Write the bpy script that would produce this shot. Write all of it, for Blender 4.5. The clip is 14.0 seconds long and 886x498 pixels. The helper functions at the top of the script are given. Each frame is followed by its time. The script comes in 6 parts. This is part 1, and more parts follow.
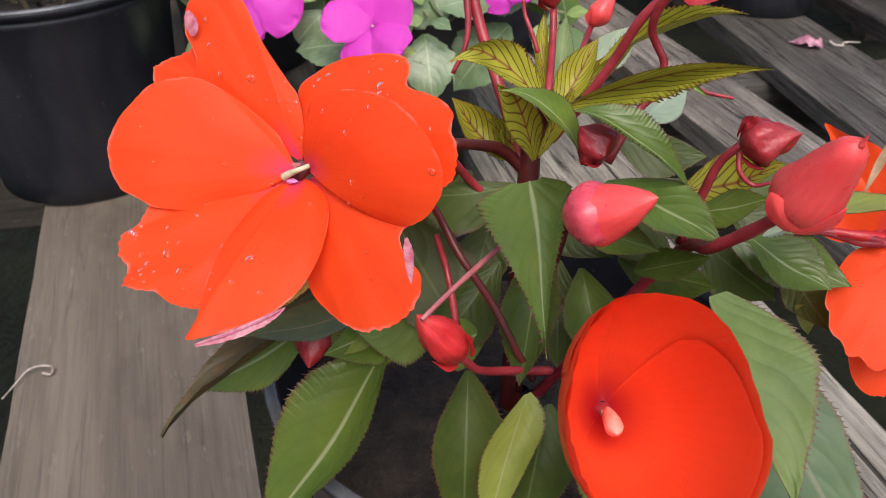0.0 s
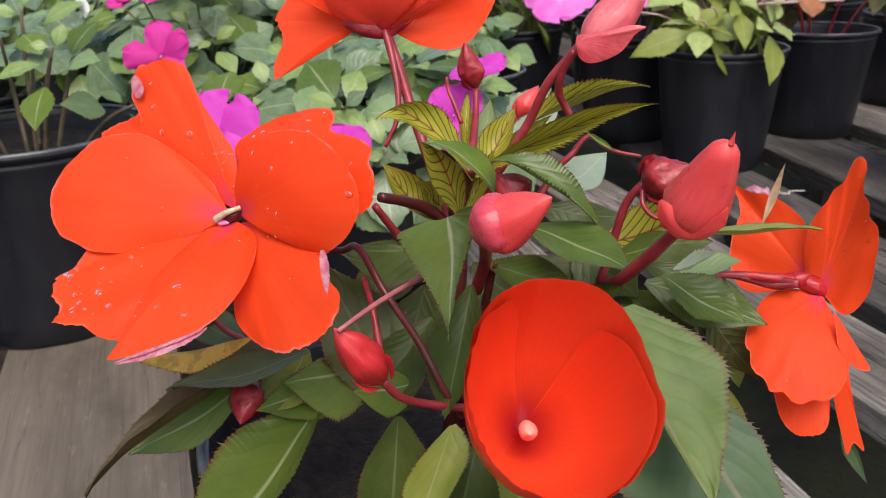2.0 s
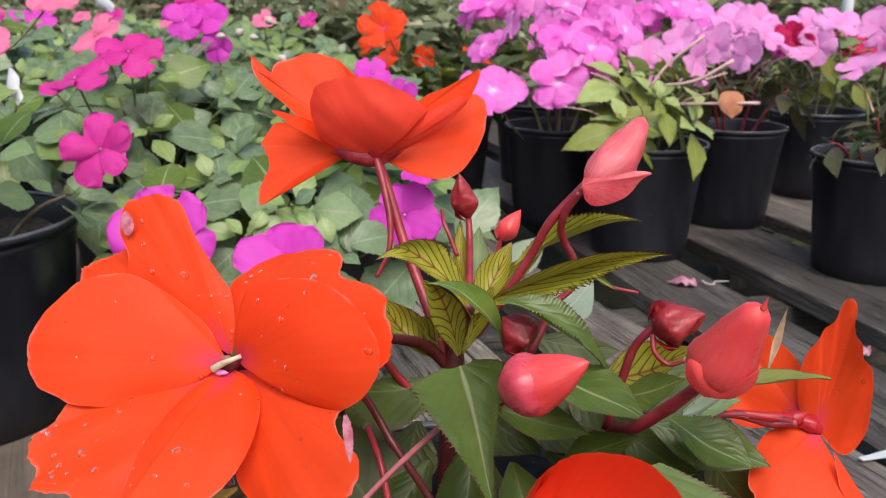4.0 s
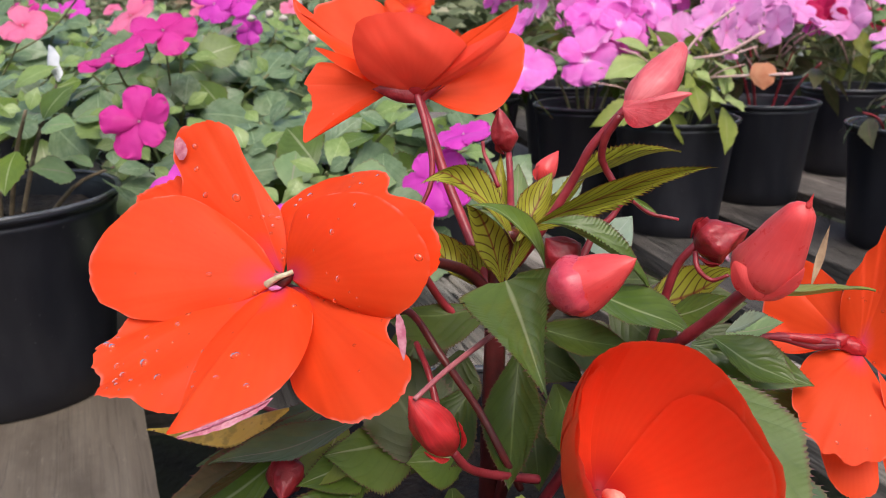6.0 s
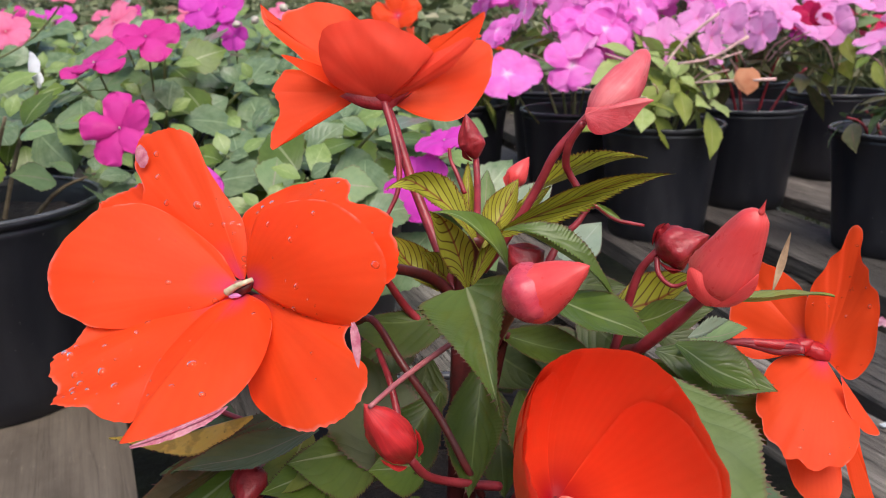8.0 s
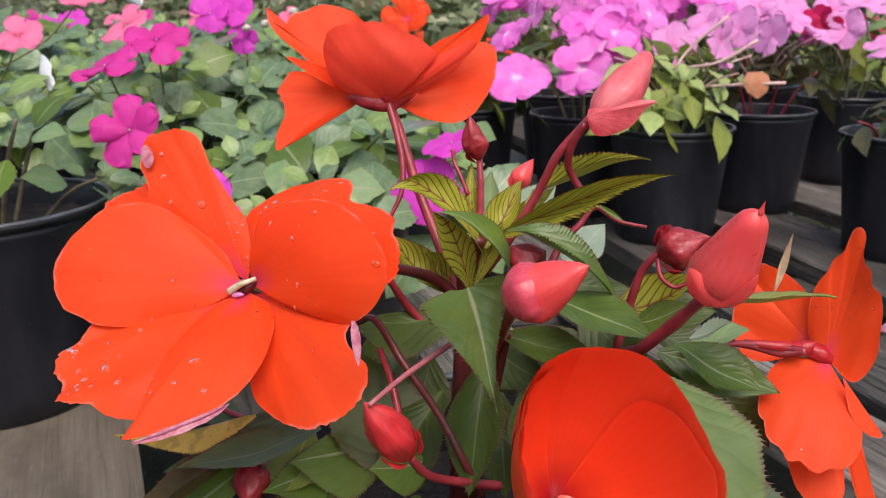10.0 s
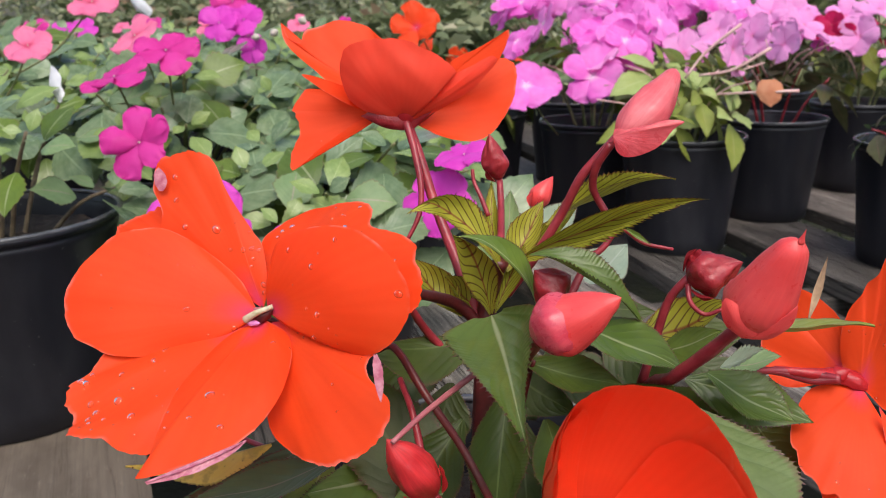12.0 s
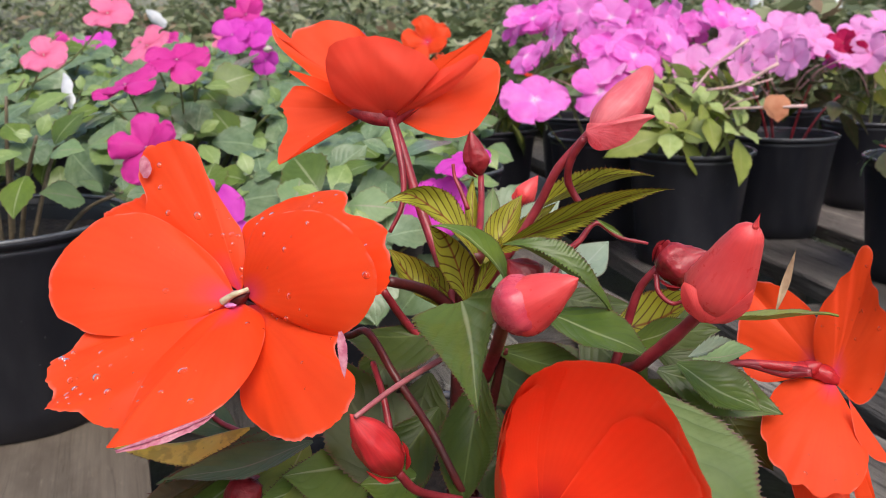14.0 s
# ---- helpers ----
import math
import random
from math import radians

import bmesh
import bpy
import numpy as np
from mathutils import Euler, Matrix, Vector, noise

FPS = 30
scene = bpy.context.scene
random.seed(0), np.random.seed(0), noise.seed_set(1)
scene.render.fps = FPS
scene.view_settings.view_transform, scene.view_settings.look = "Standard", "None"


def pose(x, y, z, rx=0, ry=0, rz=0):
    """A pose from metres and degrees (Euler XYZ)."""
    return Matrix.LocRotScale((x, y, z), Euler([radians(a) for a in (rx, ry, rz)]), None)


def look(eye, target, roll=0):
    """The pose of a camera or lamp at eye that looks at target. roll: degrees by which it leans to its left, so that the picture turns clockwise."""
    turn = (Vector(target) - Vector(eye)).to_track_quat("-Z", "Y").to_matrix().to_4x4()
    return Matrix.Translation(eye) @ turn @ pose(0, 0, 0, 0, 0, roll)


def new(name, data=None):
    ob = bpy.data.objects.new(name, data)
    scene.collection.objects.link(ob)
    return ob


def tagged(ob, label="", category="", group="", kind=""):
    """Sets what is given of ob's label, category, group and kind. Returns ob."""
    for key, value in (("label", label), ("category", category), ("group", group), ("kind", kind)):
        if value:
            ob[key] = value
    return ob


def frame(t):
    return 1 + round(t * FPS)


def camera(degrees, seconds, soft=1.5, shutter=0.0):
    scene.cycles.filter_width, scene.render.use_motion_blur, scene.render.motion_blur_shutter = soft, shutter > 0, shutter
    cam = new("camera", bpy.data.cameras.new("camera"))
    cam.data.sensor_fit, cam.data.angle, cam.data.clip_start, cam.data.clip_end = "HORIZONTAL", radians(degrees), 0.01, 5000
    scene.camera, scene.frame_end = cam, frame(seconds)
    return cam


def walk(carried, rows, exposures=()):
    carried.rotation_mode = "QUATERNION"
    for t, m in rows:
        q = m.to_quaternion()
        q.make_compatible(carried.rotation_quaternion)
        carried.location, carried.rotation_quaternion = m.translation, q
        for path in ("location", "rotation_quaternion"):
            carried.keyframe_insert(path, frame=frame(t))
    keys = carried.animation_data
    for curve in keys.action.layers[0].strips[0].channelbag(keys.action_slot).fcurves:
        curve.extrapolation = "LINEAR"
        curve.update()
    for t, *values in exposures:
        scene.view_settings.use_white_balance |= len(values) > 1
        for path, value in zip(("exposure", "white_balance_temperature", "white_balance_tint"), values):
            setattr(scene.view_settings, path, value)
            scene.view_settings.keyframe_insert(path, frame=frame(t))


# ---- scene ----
cam = camera(57.85, 14.0, soft=0.9)
# a small lens focused on the near flowers: what stands far behind them is a little soft
cam.data.dof.use_dof, cam.data.dof.focus_distance, cam.data.dof.aperture_fstop = True, 0.205, 40.0
PATH = [
    (0, (0.0775, -0.0735, 0.3155), (-0.2021, 0.7008, -0.2522), -1.51),
    (0.2, (0.0928, -0.0735, 0.3245), (-0.2368, 0.7381, -0.1578), -3.96),
    (0.5, (0.1139, -0.0894, 0.3124), (-0.2314, 0.7315, -0.1424), -3.39),
    (0.6, (0.1152, -0.0892, 0.3083), (-0.2357, 0.7404, -0.1261), -3.42),
    (1, (0.1204, -0.0980, 0.2877), (-0.2641, 0.7496, -0.0779), -3.23),
    (1.2, (0.1234, -0.0957, 0.2795), (-0.2457, 0.7524, -0.1007), -2.93),
    (1.5, (0.1196, -0.0948, 0.2784), (-0.2077, 0.7741, -0.0929), -2.35),
    (2, (0.0994, -0.0931, 0.2872), (-0.1899, 0.7904, -0.0812), -1.93),
    (2.2, (0.0843, -0.0907, 0.2905), (-0.1777, 0.8028, -0.0744), -1.35),
    (2.5, (0.0710, -0.0855, 0.2989), (-0.1534, 0.8278, -0.0407), -0.91),
    (3, (0.0776, -0.0853, 0.3071), (-0.1100, 0.8542, 0.0206), 0.06),
    (3.2, (0.0766, -0.0871, 0.3063), (-0.1110, 0.8530, 0.0217), 0.41),
    (5.3, (0.0703, -0.0875, 0.2992), (-0.1426, 0.8470, 0.0141), -0.30),
    (5.5, (0.0701, -0.0925, 0.2977), (-0.1513, 0.8389, 0.0088), -0.35),
    (6, (0.0701, -0.0978, 0.2859), (-0.1546, 0.8319, -0.0058), -0.80),
    (6.5, (0.0729, -0.0942, 0.2815), (-0.1529, 0.8351, -0.0108), -0.61),
    (7, (0.0763, -0.0973, 0.2842), (-0.1424, 0.8355, -0.0021), -0.38),
    (7.5, (0.0803, -0.0977, 0.2880), (-0.1318, 0.8377, 0.0053), -0.31),
    (8, (0.0781, -0.0958, 0.2863), (-0.1390, 0.8375, 0.0004), -0.84),
    (10.3, (0.0806, -0.0967, 0.2857), (-0.1493, 0.8358, 0.0070), -0.81),
    (10.5, (0.0803, -0.0967, 0.2861), (-0.1463, 0.8382, 0.0130), -0.86),
    (11, (0.0764, -0.0923, 0.2869), (-0.1642, 0.8380, 0.0101), -1.25),
    (11.5, (0.0739, -0.0935, 0.2922), (-0.1714, 0.8372, 0.0211), -1.06),
    (12, (0.0749, -0.0899, 0.2889), (-0.1631, 0.8417, 0.0141), -1.03),
    (12.5, (0.0771, -0.0917, 0.2892), (-0.1789, 0.8360, 0.0174), -1.38),
    (13, (0.0771, -0.0902, 0.2902), (-0.1895, 0.8337, 0.0156), -1.94),
    (13.5, (0.0862, -0.0896, 0.2852), (-0.1838, 0.8395, 0.0326), -1.29),
    (14, (0.0872, -0.0940, 0.2827), (-0.1712, 0.8383, 0.0296), -0.66),
]
walk(cam, [(t, look(eye, target, roll)) for t, eye, target, roll in PATH], ((0, 0.13), (1.5, 0.11), (2.5, 0.04), (3.2, 0.02), (14, 0.03)))

# ---- light ----
SUN_EL, SUN_AZ = radians(58), radians(150)
world = bpy.data.worlds.new("overcast_sky")
scene.world = world
world.use_nodes = True
wn, wl = world.node_tree.nodes, world.node_tree.links
sky = wn.new("ShaderNodeTexSky")
sky.sky_type, sky.sun_disc = "NISHITA", False
sky.sun_elevation, sky.sun_rotation = SUN_EL, SUN_AZ
sky.dust_density, sky.air_density, sky.ozone_density = 4.0, 1.2, 1.0
wn["Background"].inputs["Strength"].default_value = 0.19
wl.new(sky.outputs["Color"], wn["Background"].inputs["Color"])
sun = new("sun", bpy.data.lights.new("sun", "SUN"))
sun.data.energy, sun.data.angle, sun.data.color = 2.2, radians(45), (1.0, 0.97, 0.93)
sun.matrix_world = look((math.sin(SUN_AZ) * math.cos(SUN_EL) * 5, math.cos(SUN_AZ) * math.cos(SUN_EL) * 5, math.sin(SUN_EL) * 5), (0, 0, 0))


# ---- materials ----
class Mat:
    """A node material with a few shorthands."""

    def __init__(self, name):
        self.m = bpy.data.materials.new(name)
        self.m.use_nodes = True
        self.t = self.m.node_tree
        self.b = self.t.nodes["Principled BSDF"]

    def node(self, kind, **values):
        n = self.t.nodes.new("ShaderNode" + kind)
        for k, v in values.items():
            n.inputs[k].default_value = v
        return n

    def link(self, a, b):
        self.t.links.new(a, b)

    def math(self, op, a, b=None, c=None):
        n = self.t.nodes.new("ShaderNodeMath")
        n.operation = op
        for i, v in enumerate((a, b, c)):
            if v is None:
                continue
            if isinstance(v, (int, float)):
                n.inputs[i].default_value = v
            else:
                self.link(v, n.inputs[i])
        return n.outputs[0]

    def ramp(self, fac, *stops):
        n = self.t.nodes.new("ShaderNodeValToRGB")
        e = n.color_ramp.elements
        while len(e) < len(stops):
            e.new(0.5)
        for i, (p, c) in enumerate(stops):
            e[i].position = p
            e[i].color = (*c, 1) if len(c) == 3 else c
        self.link(fac, n.inputs["Fac"])
        return n.outputs["Color"]

    def mix(self, fac, a, b):
        n = self.t.nodes.new("ShaderNodeMix")
        n.data_type = "RGBA"
        for idx, v in ((0, fac), (6, a), (7, b)):
            if isinstance(v, (int, float)):
                n.inputs[idx].default_value = v
            elif isinstance(v, tuple):
                n.inputs[idx].default_value = (*v, 1)
            else:
                self.link(v, n.inputs[idx])
        return n.outputs[2]

    def coords(self, kind="Object", scale=(1, 1, 1)):
        tc = self.t.nodes.new("ShaderNodeTexCoord")
        mp = self.t.nodes.new("ShaderNodeMapping")
        mp.inputs["Scale"].default_value = scale
        self.link(tc.outputs[kind], mp.inputs["Vector"])
        return mp.outputs["Vector"]

    def noise(self, vec, scale, detail=4.0, rough=0.55):
        n = self.node("TexNoise", Scale=scale, Detail=detail, Roughness=rough)
        self.link(vec, n.inputs["Vector"])
        return n.outputs["Fac"]

    def bump(self, height, strength=0.3, distance=0.001):
        n = self.node("Bump", Strength=strength, Distance=distance)
        self.link(height, n.inputs["Height"])
        self.link(n.outputs["Normal"], self.b.inputs["Normal"])
        return n.outputs["Normal"]

    def translucent(self, color, share):
        """Lets part of the light through a thin leaf or petal."""
        tr = self.node("BsdfTranslucent")
        ms = self.node("MixShader", Fac=share)
        self.link(color, tr.inputs["Color"])
        self.link(self.b.outputs["BSDF"], ms.inputs[1])
        self.link(tr.outputs["BSDF"], ms.inputs[2])
        self.link(ms.outputs["Shader"], self.t.nodes["Material Output"].inputs["Surface"])

    def random(self):
        return self.t.nodes.new("ShaderNodeObjectInfo").outputs["Random"]


def uv_of(mt):
    tc = mt.t.nodes.new("ShaderNodeTexCoord")
    sp = mt.t.nodes.new("ShaderNodeSeparateXYZ")
    mt.link(tc.outputs["UV"], sp.inputs["Vector"])
    return sp.outputs["X"], sp.outputs["Y"]


def petal_material(name, deep, mid, edge, throat=None, share=0.3, rough=0.42, reach=0.34, rim=None, narrow=0.0, vary=0.0, tint=(0.9, 0.6, 0.8)):
    """Petal: fine veins that run from the claw to the lip, a darker throat and small blemishes."""
    mt = Mat(name)
    u, v = uv_of(mt)
    ob = mt.coords("Object")
    blotch = mt.noise(ob, 55, 3)
    col = mt.mix(mt.ramp(blotch, (0.3, (0, 0, 0)), (0.7, (1, 1, 1))), mid, edge)
    veins = mt.node("TexWave", Scale=7.0, Distortion=4.0, Detail=3.0)
    veins.bands_direction = "Y"
    cm = mt.t.nodes.new("ShaderNodeCombineXYZ")
    mt.link(mt.math("MULTIPLY", u, 0.25), cm.inputs["X"])
    mt.link(v, cm.inputs["Y"])
    mt.link(cm.outputs["Vector"], veins.inputs["Vector"])
    col = mt.mix(mt.math("MULTIPLY", veins.outputs["Fac"], 0.10), col, deep)
    if vary:
        col = mt.mix(mt.math("MULTIPLY", mt.math("POWER", mt.random(), 1.6), vary), col, tint)
    if throat:
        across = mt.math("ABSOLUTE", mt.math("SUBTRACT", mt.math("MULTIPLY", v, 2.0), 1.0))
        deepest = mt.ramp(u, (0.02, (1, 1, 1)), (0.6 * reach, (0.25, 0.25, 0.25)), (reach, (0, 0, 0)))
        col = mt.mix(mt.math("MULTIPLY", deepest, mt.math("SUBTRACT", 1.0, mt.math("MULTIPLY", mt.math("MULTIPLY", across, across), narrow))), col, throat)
    if rim:
        a = mt.math("ABSOLUTE", mt.math("SUBTRACT", mt.math("MULTIPLY", v, 2.0), 1.0))
        brink = mt.math("MAXIMUM", mt.ramp(a, (0.955, (0, 0, 0)), (0.99, (1, 1, 1))), mt.ramp(u, (0.978, (0, 0, 0)), (0.995, (1, 1, 1))))
        torn = mt.ramp(mt.noise(ob, 130, 3), (0.45, (0, 0, 0)), (0.60, (1, 1, 1)))
        col = mt.mix(mt.math("MULTIPLY", mt.math("MULTIPLY", brink, torn), 0.45), col, rim)
        speck = mt.ramp(mt.noise(ob, 240, 3), (0.74, (0, 0, 0)), (0.77, (1, 1, 1)))
        col = mt.mix(mt.math("MULTIPLY", speck, 0.30), col, rim)
    mt.link(col, mt.b.inputs["Base Color"])
    mt.b.inputs["Roughness"].default_value = rough
    mt.b.inputs["Specular IOR Level"].default_value = 0.18
    h = mt.math("ADD", mt.math("MULTIPLY", veins.outputs["Fac"], 0.06), mt.math("ADD", mt.noise(ob, 1100, 2), mt.math("MULTIPLY", mt.noise(ob, 90, 2), 2.0)))
    mt.bump(h, 0.07, 0.0005)
    mt.translucent(col, share)
    return mt.m


def leaf_material(name, dark, light, rib, vein, nveins=7.0, veined=0.14, share=0.22, rough=0.42, worn=0.0, thick=1.0, rim=(0.11, 0.06, 0.025), slant=2.6, gloss=0.28, rib_width=1.0):
    """Leaf: a pale rib, side veins that slant to the tip, mottling, and a fine relief."""
    mt = Mat(name)
    u, v = uv_of(mt)
    a = mt.math("ABSOLUTE", mt.math("SUBTRACT", mt.math("MULTIPLY", v, 2.0), 1.0))
    ob = mt.coords("Object")
    mott = mt.noise(ob, 90, 4)
    col = mt.mix(mt.ramp(mott, (0.32, (0, 0, 0)), (0.68, (1, 1, 1))), dark, light)
    col = mt.mix(mt.math("MULTIPLY", mt.random(), 0.5), col, tuple(0.6 * x + 0.4 * y for x, y in zip(dark, light)))
    tinge = mt.ramp(mt.noise(ob, 28, 3), (0.42, (0, 0, 0)), (0.75, (0.38, 0.38, 0.38)))
    col = mt.mix(tinge, col, (light[0] * 1.25, light[1] * 0.98, light[2] * 0.7))
    speck = mt.ramp(mt.noise(ob, 520, 2), (0.70, (0, 0, 0)), (0.76, (1, 1, 1)))
    col = mt.mix(mt.math("MULTIPLY", speck, 0.35), col, (0.10, 0.07, 0.04))
    wander = mt.math("MULTIPLY", mt.noise(ob, 60, 2), 1.1)
    phase = mt.math("ADD", wander, mt.math("SUBTRACT", mt.math("MULTIPLY", u, nveins), mt.math("MULTIPLY", mt.math("POWER", a, 1.4), slant)))
    tri = mt.math("ABSOLUTE", mt.math("SUBTRACT", mt.math("FRACT", phase), 0.5))
    side = mt.ramp(tri, (0.0, (1, 1, 1)), (0.07 * thick, (0.75, 0.75, 0.75)), (0.15 * thick, (0, 0, 0)))
    col = mt.mix(mt.math("MULTIPLY", side, veined), col, vein)
    edge = mt.ramp(a, (0.93, (0, 0, 0)), (0.99, (0.8, 0.8, 0.8)))
    col = mt.mix(mt.math("MULTIPLY", edge, 0.85), col, rim)
    ribm = mt.ramp(a, (0.0, (1, 1, 1)), (0.022 * rib_width, (0.8, 0.8, 0.8)), (0.055 * rib_width, (0, 0, 0)))
    col = mt.mix(mt.math("MULTIPLY", ribm, 0.8), col, rib)
    if worn:
        stain = mt.ramp(mt.noise(ob, 160, 5), (0.50, (0, 0, 0)), (0.58, (1, 1, 1)))
        col = mt.mix(mt.math("MULTIPLY", stain, worn), col, (0.12, 0.07, 0.03))
    mt.link(col, mt.b.inputs["Base Color"])
    mt.b.inputs["Roughness"].default_value = rough
    mt.b.inputs["Specular IOR Level"].default_value = gloss
    h = mt.math("ADD", mt.math("MULTIPLY", mt.math("SMOOTH_MIN", tri, 0.3, 0.2), 1.6), mt.math("MULTIPLY", mt.noise(ob, 420, 3), 0.5))
    mt.bump(h, 0.17, 0.0012)
    mt.translucent(col, share)
    return mt.m


def plain_material(name, a, b, scale, rough=0.5, strength=0.3, distance=0.0006, share=0.0, fine=600.0):
    mt = Mat(name)
    ob = mt.coords("Object")
    col = mt.mix(mt.ramp(mt.noise(ob, scale, 5), (0.35, (0, 0, 0)), (0.66, (1, 1, 1))), a, b)
    mt.link(col, mt.b.inputs["Base Color"])
    mt.b.inputs["Roughness"].default_value = rough
    mt.bump(mt.noise(ob, fine, 4), strength, distance)
    if share:
        mt.translucent(col, share)
    return mt.m


def bud_material(name, a, b, deep, rough=0.32, share=0.12, streak=0.35):
    """Furled petals: streaks from the foot to the tip, mottling and a thin wet gloss."""
    mt = Mat(name)
    u, v = uv_of(mt)
    ob = mt.coords("Object")
    cm = mt.t.nodes.new("ShaderNodeCombineXYZ")
    mt.link(mt.math("MULTIPLY", u, 2.2), cm.inputs["X"])
    mt.link(mt.math("MULTIPLY", v, 26.0), cm.inputs["Y"])
    lines = mt.noise(cm.outputs["Vector"], 1.0, 4, 0.6)
    col = mt.mix(mt.ramp(mt.noise(ob, 140, 4), (0.3, (0, 0, 0)), (0.7, (1, 1, 1))), a, b)
    col = mt.mix(mt.math("MULTIPLY", mt.ramp(lines, (0.42, (1, 1, 1)), (0.58, (0, 0, 0))), streak), col, deep)
    mt.link(col, mt.b.inputs["Base Color"])
    mt.link(mt.ramp(mt.noise(ob, 420, 3), (0.3, (rough - 0.08,) * 3), (0.7, (rough + 0.14,) * 3)), mt.b.inputs["Roughness"])
    mt.bump(mt.math("ADD", lines, mt.math("MULTIPLY", mt.noise(ob, 700, 3), 0.5)), 0.25, 0.0006)
    mt.translucent(col, share)
    return mt.m


def wood_material(name, dark, mid, light, moss=0.0, rough=0.85, coarse=1.0):
    """Weathered board: grain along its length, checks, grey bloom and damp stains."""
    mt = Mat(name)
    ob = mt.coords("Object")
    shift = mt.t.nodes.new("ShaderNodeVectorMath")
    shift.operation = "ADD"
    mt.link(ob, shift.inputs[0])
    rnd = mt.node("CombineXYZ")
    mt.link(mt.math("MULTIPLY", mt.random(), 7.0), rnd.inputs["Y"])
    mt.link(rnd.outputs["Vector"], shift.inputs[1])

    def stretched(sx, sy, sz):
        mp = mt.t.nodes.new("ShaderNodeMapping")
        mp.inputs["Scale"].default_value = (sx, sy, sz)
        mt.link(shift.outputs["Vector"], mp.inputs["Vector"])
        return mp.outputs["Vector"]

    grain = mt.noise(stretched(1, 0.035, 1), 260, 6, 0.7)
    broad = mt.noise(stretched(1, 0.12, 1), 26, 5, 0.6)
    fibre = mt.noise(stretched(1, 0.02, 1), 900, 3, 0.6)
    patch = mt.noise(stretched(1, 0.6, 1), 9, 5, 0.65)
    col = mt.ramp(broad, (0.28, dark), (0.5, mid), (0.72, light))
    col = mt.mix(mt.ramp(grain, (0.38, (min(1.0, 0.75 * coarse),) * 3), (0.55, (0, 0, 0))), col, tuple(c * 0.35 for c in dark))
    col = mt.mix(mt.math("MULTIPLY", fibre, 0.35), col, light)
    col = mt.mix(mt.ramp(patch, (0.50, (0, 0, 0)), (0.72, (0.7, 0.7, 0.7))), col, tuple(c * 0.5 for c in dark))
    line = mt.noise(stretched(1, 0.03, 1), 70, 3, 0.6)
    crack = mt.ramp(line, (0.485, (0, 0, 0)), (0.5, (1, 1, 1)), (0.515, (0, 0, 0)))
    crack = mt.math("MULTIPLY", crack, mt.ramp(mt.noise(stretched(1, 0.3, 1), 30, 2), (0.42, (0, 0, 0)), (0.55, (1, 1, 1))))
    col = mt.mix(mt.math("MULTIPLY", crack, 0.9 * min(1.0, coarse)), col, (0.012, 0.010, 0.008))
    pale = mt.ramp(mt.noise(stretched(1, 0.25, 1), 120, 4, 0.7), (0.60, (0, 0, 0)), (0.70, (1, 1, 1)))
    col = mt.mix(mt.math("MULTIPLY", pale, 0.35), col, tuple(min(1, c * 1.4) for c in light))
    if moss:
        col = mt.mix(mt.math("MULTIPLY", mt.ramp(patch, (0.3, (1, 1, 1)), (0.45, (0, 0, 0))), moss), col, (0.06, 0.07, 0.025))
    mt.link(col, mt.b.inputs["Base Color"])
    mt.b.inputs["Roughness"].default_value = rough
    mt.b.inputs["Specular IOR Level"].default_value = 0.3
    mt.bump(mt.math("SUBTRACT", mt.math("ADD", mt.math("MULTIPLY", grain, 1.2), mt.math("MULTIPLY", fibre, 0.5)), mt.math("MULTIPLY", crack, 1.5)), min(1.0, 0.9 * coarse), 0.0020)
    return mt.m


RED = petal_material("scarlet_petal", (0.74, 0.034, 0.006), (0.88, 0.062, 0.011), (0.90, 0.078, 0.016), (0.70, 0.045, 0.15), 0.34, 0.48, 0.28, (0.86, 0.30, 0.26), 0.6)
RED_BACK = petal_material("petal_outside", (0.80, 0.040, 0.020), (0.90, 0.072, 0.036), (0.91, 0.095, 0.052), None, 0.38, 0.42)
RED_LIP = petal_material("paler_petal_lip", (0.80, 0.06, 0.03), (0.90, 0.11, 0.055), (0.92, 0.14, 0.08), None, 0.3, 0.32)
# maroon throat colour, darkened further to stand in for shade deep in the cup
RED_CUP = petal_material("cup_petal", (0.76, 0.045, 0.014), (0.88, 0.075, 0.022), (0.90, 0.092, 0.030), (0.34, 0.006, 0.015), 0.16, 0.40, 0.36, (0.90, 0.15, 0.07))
MAGENTA = petal_material("magenta_petal", (0.42, 0.010, 0.16), (0.60, 0.026, 0.26), (0.70, 0.055, 0.36), (0.30, 0.005, 0.13), 0.3, 0.45, 0.2)
PURPLE = petal_material("purple_petal", (0.44, 0.02, 0.33), (0.64, 0.045, 0.47), (0.72, 0.08, 0.55), (0.42, 0.02, 0.30), 0.3, 0.45, 0.18)
MAUVE = petal_material("mauve_petal", (0.62, 0.03, 0.40), (0.82, 0.08, 0.56), (0.90, 0.26, 0.74), (0.92, 0.72, 0.88), 0.35, 0.5, 0.22, vary=0.6, tint=(0.90, 0.36, 0.76))
PALE = petal_material("pale_pink_petal", (0.78, 0.20, 0.54), (0.86, 0.31, 0.68), (0.88, 0.40, 0.74), (0.80, 0.20, 0.50), 0.35, 0.5, 0.2)
PINK = petal_material("pink_petal", (0.75, 0.10, 0.24), (0.85, 0.18, 0.36), (0.88, 0.24, 0.42), (0.6, 0.04, 0.12), 0.35, 0.55)
CRIMSON = petal_material("crimson_petal", (0.40, 0.006, 0.05), (0.58, 0.012, 0.09), (0.62, 0.02, 0.12), None, 0.3, 0.5)
